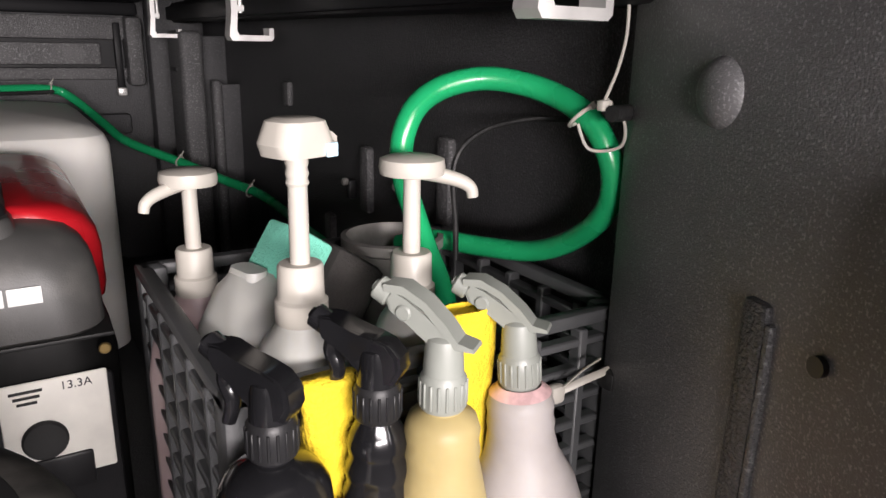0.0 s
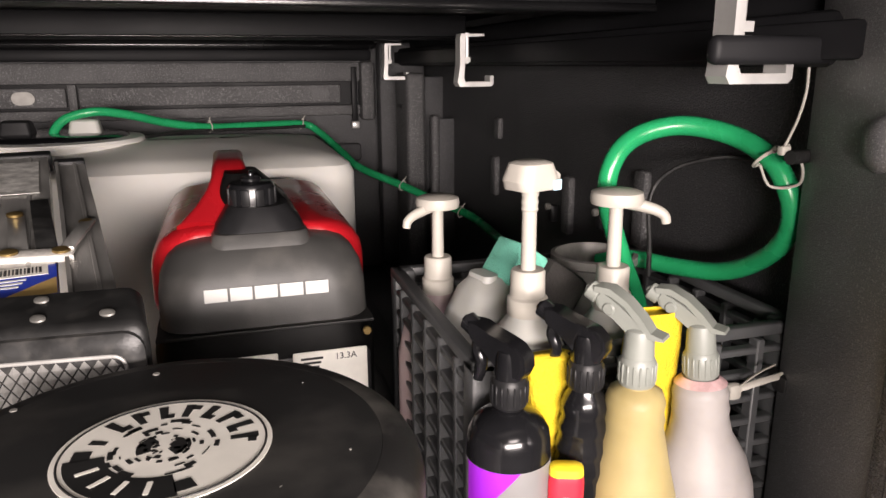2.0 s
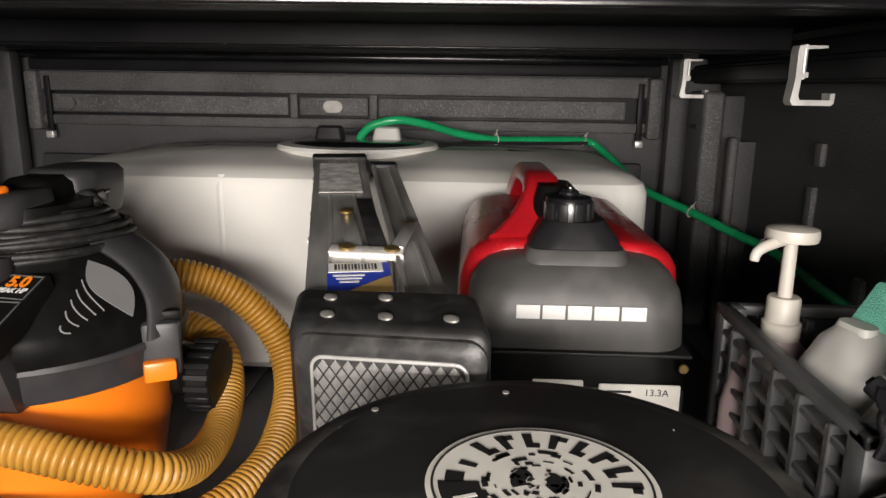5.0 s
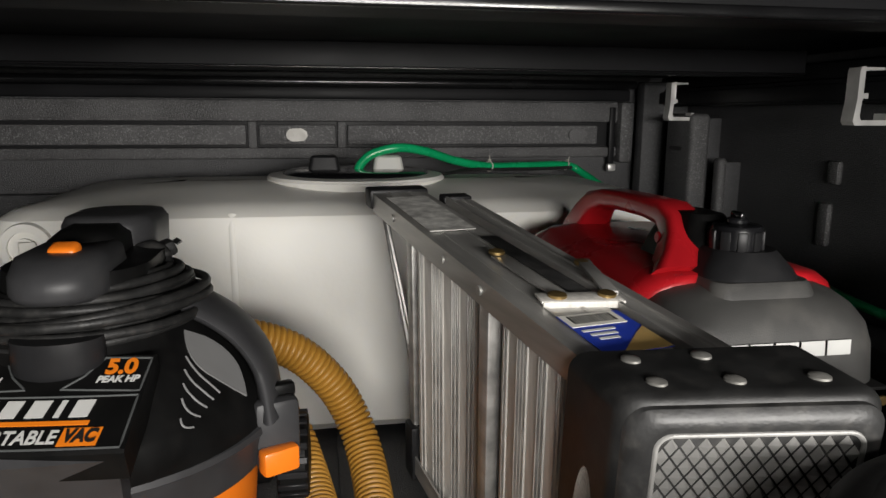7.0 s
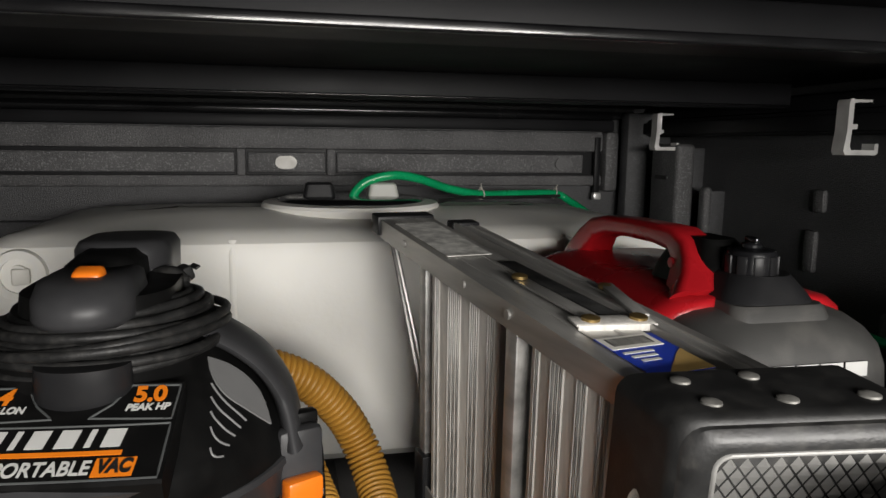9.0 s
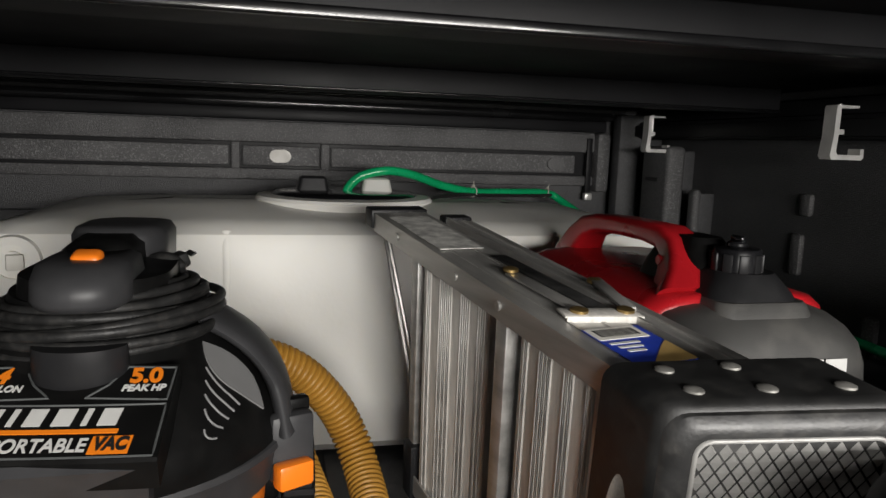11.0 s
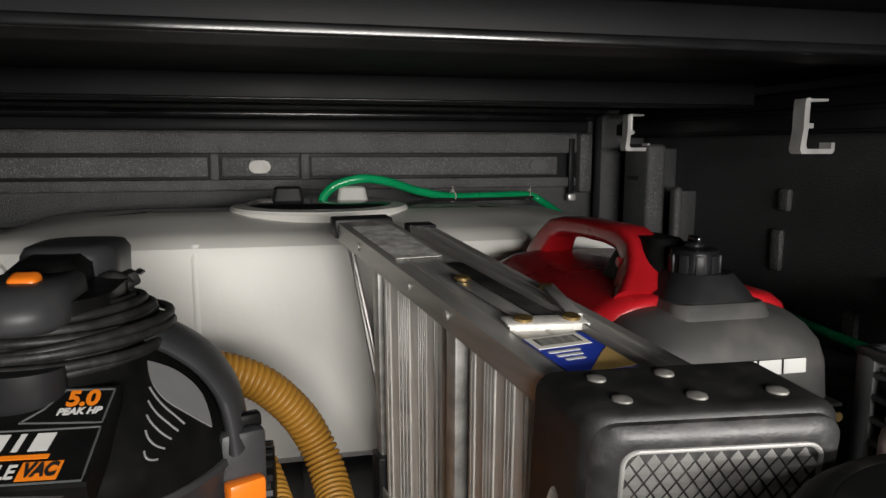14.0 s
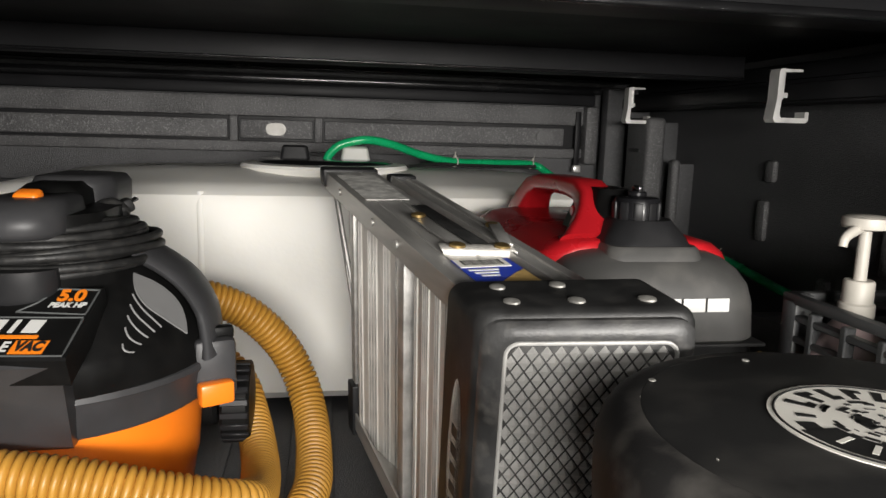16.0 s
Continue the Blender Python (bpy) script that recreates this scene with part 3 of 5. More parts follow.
# ---------------------------------------------------------------- step ladder lying on its side
def ladder():
    base = pose(-0.276, 0.555, 0.0, 0, 0, 11.4)
    l = thing("step_ladder", base, "folded aluminium step ladder resting on its side", "ladder")
    # local: y runs from the top cap to the feet, x across, z from the lower to the upper side rail
    slope = pose(0, 0, 0.3765) @ pose(0, 0, 0, 6.3, 0, 0) @ pose(0, 0, -0.385)
    # the cap's front is turned towards the open side; its sides follow the rails
    square = base.inverted() @ Matrix(((0.968, -0.14, 0.0, -0.2900), (-0.245, 0.97, -0.105, 0.5490), (0.066, 0.12, 1.0, 0.3890), (0, 0, 0, 1))) @ Matrix.Translation((0, 0, -0.3915))

    lean = Matrix(((1, 0, -0.05, 0.01925), (0, 1, 0, 0), (0, 0, 1, 0), (0, 0, 0, 1)))

    def put(bm):
        return moved(moved(bm, lean), slope)

    def capped(bm):
        return moved(bm, square)
    L = 0.60
    for z, s in ((0.385, 1), (0.03, -1)):
        part("front_rail", put(prism([(-0.080, z), (-0.080, z - s * 0.027), (-0.077, z - s * 0.027), (-0.077, z - s * 0.003), (-0.004, z - s * 0.003), (-0.004, z - s * 0.022), (-0.001, z - s * 0.022), (-0.001, z),
                                      (-0.022, z), (-0.0225, z + s * 0.001), (-0.026, z + s * 0.001), (-0.0265, z), (-0.054, z), (-0.0545, z + s * 0.001), (-0.058, z + s * 0.001), (-0.0585, z)], L if s > 0 else L - 0.17, "y", 0.04)),
             ALU, l, "scuffed aluminium rail", sharp=20)
        part("rear_rail", put(prism([(0.008, z + s * 0.005), (0.008, z - s * 0.006), (0.011, z - s * 0.006), (0.011, z - s * 0.003), (0.044, z - s * 0.003), (0.044, z - s * 0.020), (0.047, z - s * 0.020), (0.047, z),
                                     (0.036, z), (0.0355, z + s * 0.002), (0.032, z + s * 0.002), (0.0315, z), (0.012, z), (0.012, z + s * 0.005)], L - 0.06, "y", 0.04)),
             ALU, l, "narrow aluminium rear rail", sharp=20)
        part("foot", put(box((0.088, 0.030, 0.028 if s > 0 else 0.08), (-0.040, L + (0.052 if s > 0 else -0.118), z - s * (0.010 if s > 0 else 0.030)), 0.003)), PLASTIC_GREY, l, "black plastic foot")
        part("rear_foot", put(box((0.042, 0.024, 0.022), (0.027, L - 0.012, z - s * 0.006), 0.003)), PLASTIC_GREY, l, "black plastic foot")
    # treads: ribbed plates between the rails, facing outwards
    for cx, cy, turn, w in ((-0.0605, 0.3955, 15.3, 0.118), (-0.0715, 0.163, -3.7, 0.138)):
        at = pose(cx, cy, 0.204, 0, 0, turn)
        tread = part("tread", put(moved(box((0.004, w, 0.346), (0, 0, 0), 0.001), at)), ALU_BRIGHT, l, "ribbed aluminium tread")
        # One tread, two aluminiums: paler ridges and one lip carry shine in colour.
        for q, m in ((0.09, 3), (0.36, 7), (0.66, 5), (0.90, 4)):
            for k in range(m):
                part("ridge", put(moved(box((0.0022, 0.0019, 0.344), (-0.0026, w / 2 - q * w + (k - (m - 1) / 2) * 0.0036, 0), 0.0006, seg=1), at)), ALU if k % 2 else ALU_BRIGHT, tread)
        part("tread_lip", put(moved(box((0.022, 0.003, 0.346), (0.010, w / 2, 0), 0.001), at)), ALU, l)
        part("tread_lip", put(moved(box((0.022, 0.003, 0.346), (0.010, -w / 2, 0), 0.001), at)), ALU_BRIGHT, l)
    part("upright", put(box((0.030, 0.022, 0.346), (-0.060, 0.262, 0.204), 0.002)), ALU, l, "dull aluminium upright")
    part("upright", put(box((0.030, 0.020, 0.346), (-0.062, 0.486, 0.204), 0.002)), ALU, l, "dull aluminium upright")
    part("rear_strut", put(tube([(-0.070, 0.62, 0.368), (-0.060, 0.54, 0.18), (-0.055, 0.52, 0.08)], 0.0045, 8)), ALU, l)
    part("rear_strut", put(tube([(-0.074, 0.60, 0.368), (-0.064, 0.515, 0.20), (-0.06, 0.51, 0.10)], 0.0035, 8)), ALU, l)
    for y in (0.40, 0.52):
        part("rear_bar", put(box((0.004, 0.022, 0.35), (0.03, y, 0.205), 0.001)), ALU, l)
    # spreader and its rivets on the upper rail
    part("hinge_plate", put(join(box((0.076, 0.022, 0.003), (-0.020, 0.180, 0.3895), 0.001, (0, 0, -11)), box((0.076, 0.003, 0.007), (-0.021, 0.169, 0.387), 0.001, (0, 0, -11)))), ALU_BRIGHT, l, "bright bent hinge plate")
    part("spreader_bar", put(box((0.014, 0.095, 0.004), (0.024, 0.222, 0.3925), 0.001, (0, 0, -16))), ALU, l, "dull steel spreader bar")
    part("spreader_bar", put(box((0.018, 0.13, 0.0025), (-0.034, 0.248, 0.3885), 0.001, (0, 0, 2))), ALU, l, "aluminium spreader bar")
    # Dark strip laid on the rail for the small shadows between the bars.
    part("spreader_shade", put(box((0.020, 0.20, 0.002), (-0.010, 0.285, 0.3872), 0.0005, (0, 0, 2))), CAP_FRAME, l, "dark strip for the shade between the bars")
    for x, y in ((-0.040, 0.184), (0.006, 0.176), (-0.037, 0.315), (0.034, 0.262)):
        part("rivet", put(moved(lathe([(0.0085, 0), (0.0085, 0.003), (0.0045, 0.0045), (0.001, 0.004)], 20), pose(x, y, 0.3905))), BRASS, l, "brass rivet")
    for y in (0.26, 0.36, 0.54):
        part("side_rivet", put(moved(disc(0.005, 0.003, n=14), pose(-0.0795, y, 0.373, 0, -90, 0))), ALU, l)
    # labels on the upper rail
    lab = part("label", put(box((0.060, 0.076, 0.0006), (-0.030, 0.113, 0.3868))), BLUE, l, "blue, white and tan sticker")
    part("barcode_field", put(box((0.052, 0.024, 0.0005), (-0.033, 0.138, 0.3873))), PAPER, lab, "white bar code field")
    part("tan_corner", put(prism([(-0.045, 0.0755), (-0.0005, 0.0755), (-0.0005, 0.115), (-0.012, 0.106)], 0.0005, "z", 0.3871)), GOLD, lab, "tan label corner")
    for k in range(13):
        part("code_bar", put(box((0.0014 + 0.0010 * (k % 3 == 0), 0.015, 0.0004), (-0.052 + k * 0.0032, 0.139, 0.3877))), PRINT_BLACK, lab)
    for k in range(3):
        part("text_bar", put(box((0.030 - 0.006 * k, 0.0035, 0.0004), (-0.040, 0.118 - k * 0.008, 0.3873))), PRINT_WHITE, lab)
    part("worn_label", put(box((0.058, 0.178, 0.0008), (-0.042, 0.512, 0.3868))), WORN_LABEL, l, "crinkled worn silver label")
    # top cap, one moulding
    cap = part("top_cap", capped(loft([[(u, y, v + 0.2145) for u, v, _ in rounded(0.168 - 2 * i, 0.355 - 2 * i, 0.014, 0, 5)]
                                       for y, i in ((0.050, 0.0), (0.048, 0.0), (-0.010, 0.0), (-0.0145, 0.0012), (-0.018, 0.004), (-0.020, 0.009))])), CAP_BLACK, l, "satin black moulded top cap", sharp=50)
    part("cap_front", capped(loft([[(x, -0.020 - e, z) for x, z in [(u, v + 0.213) for u, v, _ in rounded(0.160 - 2 * i, 0.346 - 2 * i, 0.016, 0, 5)]]
                                   for e, i in ((-0.004, 0.0), (0.003, 0.0008), (0.007, 0.005), (0.009, 0.012), (0.009, 0.017), (0.006, 0.019))])), CAP_FRAME, cap, "worn grey frame of the cap")
    for x, y in ((-0.049, 0.034), (0.001, 0.037), (-0.050, 0.000), (0.0, 0.0), (0.054, 0.001)):
        part("cap_rivet", capped(moved(lathe([(0.0066, 0), (0.0062, 0.002), (0.004, 0.003), (0.001, 0.0034)], 20), pose(x, y, 0.3915))), RIVET, cap, "steel dome rivet")
    part("cap_inset", capped(box((0.128, 0.004, 0.314), (0, -0.0262, 0.213), 0.001)), CAP_FRAME, cap, "dark recessed plate")
    # raised diamonds on the front
    # Worn grey diamonds on a dark plate; the lit-relief contrast is in their colours.
    bm = bmesh.new()
    nx, nz, w, h = 11, 41, 0.0107, 0.0074
    for j in range(nz):
        for i in range(nx + (j % 2)):
            x = (i - (nx - 1 + (j % 2)) / 2) * w
            z = 0.3610 - j * h
            c = [(x - w * 0.42, -0.0283, z), (x, -0.0283, z - h * 0.84), (x + w * 0.42, -0.0283, z), (x, -0.0283, z + h * 0.84)]
            tip = bm.verts.new((x, -0.0328, z + 0.002))
            v = [bm.verts.new(p) for p in c]
            for a in range(4):
                bm.faces.new((v[a], v[(a + 1) % 4], tip))
    tagged(part("diamond_tread", capped(bm), CAP_GREY, cap, "grey raised diamond tread", sharp=10), kind="stuff")
    part("inset_rim", capped(tube([(u, -0.0292, v + 0.213) for u, v, _ in rounded(0.127, 0.313, 0.010, 0, 5)], 0.0016, 8, True)), CAP_GREY, cap, "worn pale rim round the tread")
    # maker's mark on the cap's side: an oval with bars
    badge = part("badge", capped(moved(lathe([(0.5, 0), (0.5, 1)], 32), pose(-0.0832, 0.014, 0.235, 0, -90, 0) @ Matrix.Diagonal((0.17, 0.034, 0.0008, 1)))), PAPER, cap, "white oval badge")
    for k in range(5):
        part("badge_bar", capped(box((0.0006, 0.015, 0.010), (-0.0842, 0.014, 0.199 + k * 0.018))), PRINT_BLACK, badge)
    return l


# ---------------------------------------------------------------- shop vacuum
def vacuum():
    v = thing("shop_vacuum", pose(-0.780, 0.885, 0.0), "orange and black wet-dry shop vacuum", "vacuum cleaner")
    part("drum", lathe([(0.118, 0.015), (0.130, 0.03), (0.142, 0.10), (0.145, 0.12), (0.147, 0.125), (0.153, 0.205), (0.154, 0.218)], 56), ORANGE, v, "orange plastic drum")
    part("rim", lathe([(0.156, 0.208), (0.164, 0.210), (0.168, 0.216), (0.174, 0.246), (0.177, 0.250), (0.176, 0.256), (0.168, 0.260)], 64), DARK_GREY, v, "grey drum rim")
    # black motor head: a broad cone, deeper at the front than across
    rows = ((0.254, 0.173, 0.176), (0.270, 0.169, 0.186), (0.290, 0.160, 0.188), (0.312, 0.144, 0.170), (0.350, 0.108, 0.119), (0.375, 0.090, 0.108), (0.402, 0.080, 0.098))

    def radii(z):
        return tuple(float(np.interp(z, [r[0] for r in rows], [r[k] for r in rows])) for k in (1, 2))

    def dome(z, a, off=0.0):
        """A point of the head at height z, a degrees round from the front."""
        rx, ry = radii(z)
        return ((rx + off) * math.sin(radians(a)), -(ry + off) * math.cos(radians(a)), z)

    def on_head(x, y, off=0.0):
        """The point of the head above a place in the plan."""
        lo, hi = 0.254, 0.402
        for _ in range(24):
            mid = (lo + hi) / 2
            rx, ry = radii(mid)
            if (x / rx) ** 2 + (y / ry) ** 2 > 1:
                hi = mid
            else:
                lo = mid
        return Vector((x * (1 + off * 5), y * (1 + off * 5), lo + off * 0.7))
    part("motor_head", loft([[dome(z, 360 * k / 64) for k in range(64)] for z in np.linspace(0.254, 0.402, 20)]), PLASTIC_BLACK, v, sharp=60)

    # front name panel: a gently sloping face; u along, w up the slope, h outwards
    def bent(u, w, h):
        x, q = u * 0.62, w * 0.847
        return (x, -0.214 + 0.928 * q - 0.371 * h + 0.35 * x * x - 0.105 * (x - 0.055), 0.3122 + 0.371 * q + 0.928 * h)

    def bend(me):
        for p in me.verts if isinstance(me, bmesh.types.BMesh) else me.vertices:
            p.co = bent(p.co.x, p.co.y, p.co.z * 0.62)
        return me

    def strip(outline, h0, h1, n=6):
        """A thin raised field with an outline in u and w, cut fine enough to bend."""
        pts = []
        for (a, b), (c, d) in zip(outline, outline[1:] + outline[:1]):
            pts += [(a + (c - a) * k / n, b + (d - b) * k / n) for k in range(n)]
        return bend(loft([[(u, w, h0) for u, w in pts], [(u, w, h1) for u, w in pts]]))

    def band(u0, u1, w0, w1, h, lean=0.0):
        """A long thin bar on the panel."""
        us = [k / 16 for k in range(17)]
        return loft([[bent(u0 + (u1 - u0) * k + lean * q, w, g) for q, w, g in ((0, w0, -0.001), (0, w0, h), (1, w1, h), (1, w1, -0.001))] for k in us])
    cols = [-0.132 + 0.264 * k / 24 for k in range(25)]

    def side(u, w):
        """The panel narrows a little towards its lower edge."""
        return u * (0.94 + 0.06 * w / 0.131)
    panel = part("name_panel", loft([[bent(side(u, 0.0), 0.0, -0.030), bent(side(u, 0.0), 0.0, -0.002), bent(side(u, 0.003), 0.003, 0.0), bent(side(u, 0.128), 0.128, 0.0), bent(side(u, 0.131), 0.131, -0.002), bent(side(u, 0.131), 0.131, -0.030)] for u in cols]), PLASTIC_BLACK, v)
    # front plate that falls from the panel to the rim
    part("front_plate", loft([[(q * u * 0.62, y + 0.35 * (u * 0.62) ** 2, z) for u in [-0.112 + 0.224 * k / 16 for k in range(17)]] + [(q * u * 0.62, -0.12, z) for u in [0.112 - 0.224 * k / 16 for k in range(17)]]
                             for q, y, z in ((0.86, -0.160, 0.205), (0.90, -0.168, 0.211), (0.98, -0.200, 0.285), (1.0, -0.211, 0.303), (0.98, -0.205, 0.309))]), DARK_GREY, v, "charcoal front plate")
    for pts in (((-0.118, 0.005), (0.118, 0.005), (0.123, 0.070), (-0.123, 0.070)), ((0.123, 0.076), (0.128, 0.123), (0.066, 0.125), (0.046, 0.098), (0.022, 0.080)),
                ((-0.123, 0.076), (-0.128, 0.123), (-0.066, 0.125), (-0.046, 0.098), (-0.022, 0.080))):
        line = []
        for (a, b), (c, d) in zip(pts, pts[1:] + pts[:1]):
            line += [Vector(bent(a + (c - a) * k / 10, b + (d - b) * k / 10, 0.0002)) for k in range(10)]
        part("panel_line", tube(line, 0.0010, 6, closed=True), PRINT_GREY, panel, "thin grey line")
    part("chin", loft([[(0.003 + 0.038 * q * math.cos(a), -0.112 + 0.026 * q * math.sin(a), z) for a in (2 * math.pi * k / 28 for k in range(28))] for q, z in ((0.70, 0.332), (0.92, 0.337), (1.0, 0.345), (0.98, 0.372))]), PLASTIC_GREY, v, sharp=60)

    def lettering(name, text, size, u, w, material, label="", lean=0.0, bold=0.0, width=1.0):
        ob = words(name, text, size, pose(u, w, 0.0026), material, panel, label, lean, bold, width)
        bend(ob.data)
    lettering("hp_number", "5.0", 0.030, 0.092, 0.100, PRINT_ORANGE, "orange number", 0.0, 0.0012, 1.12)
    lettering("hp_text", "PEAK HP", 0.0125, 0.091, 0.0875, PRINT_WHITE, "", 0.2, 0.0005, 1.12)
    lettering("gallon_number", "4", 0.030, -0.089, 0.100, PRINT_ORANGE, "orange number", 0.2, 0.0012, 1.1)
    lettering("gallon_text", "GALLON", 0.0125, -0.086, 0.0875, PRINT_WHITE, "", 0.2, 0.0005, 1.1)
    x = -0.094
    for w in (0.021, 0.007, 0.021, 0.0225, 0.007, 0.0225):
        part("logo_shape", strip([(x + 0.001, 0.043), (x + w + 0.001, 0.043), (x + w + 0.006, 0.065), (x + 0.006, 0.065)], 0.0006, 0.0014), PRINT_WHITE, panel, "plain white logo block")
        x += w + 0.0120
    part("logo_underline", band(-0.098, 0.072, 0.0335, 0.0385, 0.0008, 0.001), PRINT_ORANGE, panel, "orange bar")
    lettering("portable_text", "PORTABLE", 0.0225, -0.014, 0.0105, PRINT_WHITE, "", 0.12, 0.0005, 1.02)
    part("vac_field", band(0.043, 0.089, 0.0085, 0.0300, 0.0004, 0.003), PRINT_ORANGE, panel, "orange field")
    lettering("vac_text", "VAC", 0.021, 0.0675, 0.0122, PRINT_BLACK, "", 0.2, 0.001, 0.92)
    # side grips, pale oval recesses and vent slots
    for s in (1, -1):
        path = curve([(s * 0.082, 0.012, 0.372), (s * 0.112, 0.010, 0.358), (s * 0.142, 0.006, 0.334), (s * 0.163, -0.006, 0.302), (s * 0.172, -0.030, 0.262)], 6)
        rings = []
        for i, p in enumerate(path):
            a, b = path[max(i - 1, 0)], path[min(i + 1, len(path) - 1)]
            way = Vector((b.x - a.x, 0, b.z - a.z)).normalized()
            out = Vector((-way.z, 0, way.x)) * s
            rings.append([p + out * (0.0115 * math.sin(c)) + Vector((0, 0.046 * math.cos(c), 0)) for c in (2 * math.pi * k / 20 for k in range(20))])
        # Black grip drawn in dark grey: its lit matt look is in the colour.
        part("side_grip", loft(rings), DARK_GREY, v, "matt black side grip, greyed as lit", sharp=60)

        def arc(p0, mid, p1, n=10):
            return [tuple((1 - t) ** 2 * p0[k] + 2 * t * (1 - t) * (2 * mid[k] - (p0[k] + p1[k]) / 2) + t * t * p1[k] for k in (0, 1)) for t in (j / n for j in range(n + 1))]
        lens = arc((0.094, -0.052), (0.130, -0.032), (0.150, -0.066)) + arc((0.150, -0.066), (0.112, -0.080), (0.094, -0.052))[1:-1]
        part("side_recess", loft([[on_head(s * a, b, 0.0) for a, b in lens], [on_head(s * a, b, 0.0016) for a, b in lens]]), PALE_GREY, v, "smooth pale grey oval")
        for k in range(5):
            q = k / 4
            p0, p1 = (0.099 + 0.003 * q, -0.078 - 0.056 * q), (0.129 - 0.017 * q, -0.090 - 0.043 * q)
            line = arc(p0, ((p0[0] + p1[0]) / 2 - 0.002, (p0[1] + p1[1]) / 2 - 0.004), p1, 8)
            # Pale tube stands for the light that shows through an open slit.
            part("vent_slot", tube([on_head(s * a, b, 0.0012) for a, b in line], 0.0010, 6), PALE_GREY, v, "vent slot, pale for the light through it")
        latch = part("latch", box((0.022, 0.046, 0.070), (s * 0.176, -0.050, 0.245), 0.007, (0, 0, s * -70)), DARK_GREY, v)
        part("latch_hook", box((0.016, 0.028, 0.016), (s * 0.181, -0.034, 0.282), 0.004, (0, 0, s * -70)), PLASTIC_BLACK, latch)
        part("latch_tab", box((0.018, 0.038, 0.026), (s * 0.179, -0.066, 0.222), 0.004, (0, 0, s * -62)), ORANGE, latch, "orange latch tab")
    # neck and wound cord
    part("neck", loft([rounded(0.140, 0.19, 0.06, 0.375), rounded(0.130, 0.18, 0.06, 0.42)]), PLASTIC_BLACK, v)
    rnd = random.Random(5)
    for k in range(18):
        j = k // 2
        b = (0.100, 0.108, 0.115, 0.119, 0.119, 0.115, 0.109, 0.102, 0.095)[j] - 0.010 * (k % 2) + rnd.uniform(-0.002, 0.002)
        a, z = b - 0.012, 0.3465 + 0.0062 * j + 0.002 * (k % 2)
        tl, ph = rnd.uniform(-0.007, 0.007), rnd.uniform(0, 6)
        pts = [(a * math.cos(u) * (1 + 0.03 * math.sin(3 * u + ph)), b * math.sin(u) + 0.004, z + tl * math.sin(u + ph) + 0.006 * math.cos(u) - 0.004 * math.sin(u)) for u in (2 * math.pi * i / 16 for i in range(16))]
        part("cord_turn", tube(curve(pts, 4, True), 0.0047, 10, True), RUBBER, v, "black power cord wound round the neck")
    line = curve([(0.030, 0.055, 0.412), (0.052, 0.040, 0.418), (0.066, 0.030, 0.408), (0.078, 0.012, 0.392), (0.090, -0.010, 0.380)], 8)
    part("plug_end", tube(line, lambda i: 0.0085 if i < 16 else 0.0052, 12), RUBBER, v, "black moulded plug")
    part("plug_prongs", join(box((0.006, 0.020, 0.0018), (0.074, 0.048, 0.424), 0, (0, -30, 25)), box((0.026, 0.024, 0.016), (0.058, 0.052, 0.414), 0.004, (0, -20, 25))), RUBBER, v)
    # top cap: low front with the switch, raised handle behind
    part("switch_housing", loft([rounded(0.078, 0.118, 0.038, 0.398, 8, -0.002, -0.052), rounded(0.084, 0.130, 0.041, 0.405, 8, -0.002, -0.052), rounded(0.084, 0.130, 0.041, 0.420, 8, -0.002, -0.050),
                                 rounded(0.078, 0.112, 0.036, 0.4335, 8, -0.002, -0.044), rounded(0.060, 0.084, 0.028, 0.4375, 8, -0.002, -0.034)]), DARK_GREY, v, sharp=60)
    part("top_handle", loft([rounded(0.088, 0.120, 0.036, 0.385, 8, 0.0, 0.108), rounded(0.096, 0.132, 0.038, 0.410, 8, 0.0, 0.108), rounded(0.097, 0.134, 0.038, 0.440, 8, 0.0, 0.108), rounded(0.088, 0.120, 0.034, 0.4485, 8, 0.0, 0.106), rounded(0.06, 0.08, 0.02, 0.4510, 8, 0.0, 0.104)]), DARK_GREY, v, sharp=60)
    part("handle_bridge", loft([rounded(0.070, 0.12, 0.03, 0.40, 8, -0.004, 0.03), rounded(0.066, 0.12, 0.03, 0.436, 8, -0.004, 0.03), rounded(0.044, 0.09, 0.02, 0.4455, 8, -0.004, 0.03)]), PLASTIC_BLACK, v, sharp=60)
    part("power_switch", box((0.026, 0.020, 0.013), (0.0, -0.066, 0.4375), 0.0055, (18, 0, -4), 3), ORANGE, v, "orange power switch")
    part("hose_inlet", moved(lathe([(0.036, 0), (0.036, 0.03), (0.030, 0.035)], 28), pose(0.130, 0.06, 0.17, 0, 90, 0)), PLASTIC_BLACK, v)
    for s in (1, -1):
        wheel = part("wheel", moved(lathe([(0.012, 0.0), (0.046, 0.002), (0.050, 0.006), (0.050, 0.034), (0.046, 0.038), (0.012, 0.040)], 40), pose(s * 0.187, 0.065, 0.160, 0, 90, 0) @ pose(0, 0, -0.020)), PLASTIC_BLACK, v)
        for k in range(20):
            a = 2 * math.pi * k / 20
            part("wheel_rib", box((0.034, 0.008, 0.004), (s * 0.187, 0.065 + 0.0505 * math.cos(a), 0.160 + 0.0505 * math.sin(a)), 0.001, (math.degrees(a) + 90, 0, 0), 1), PLASTIC_GREY, wheel)
    return v


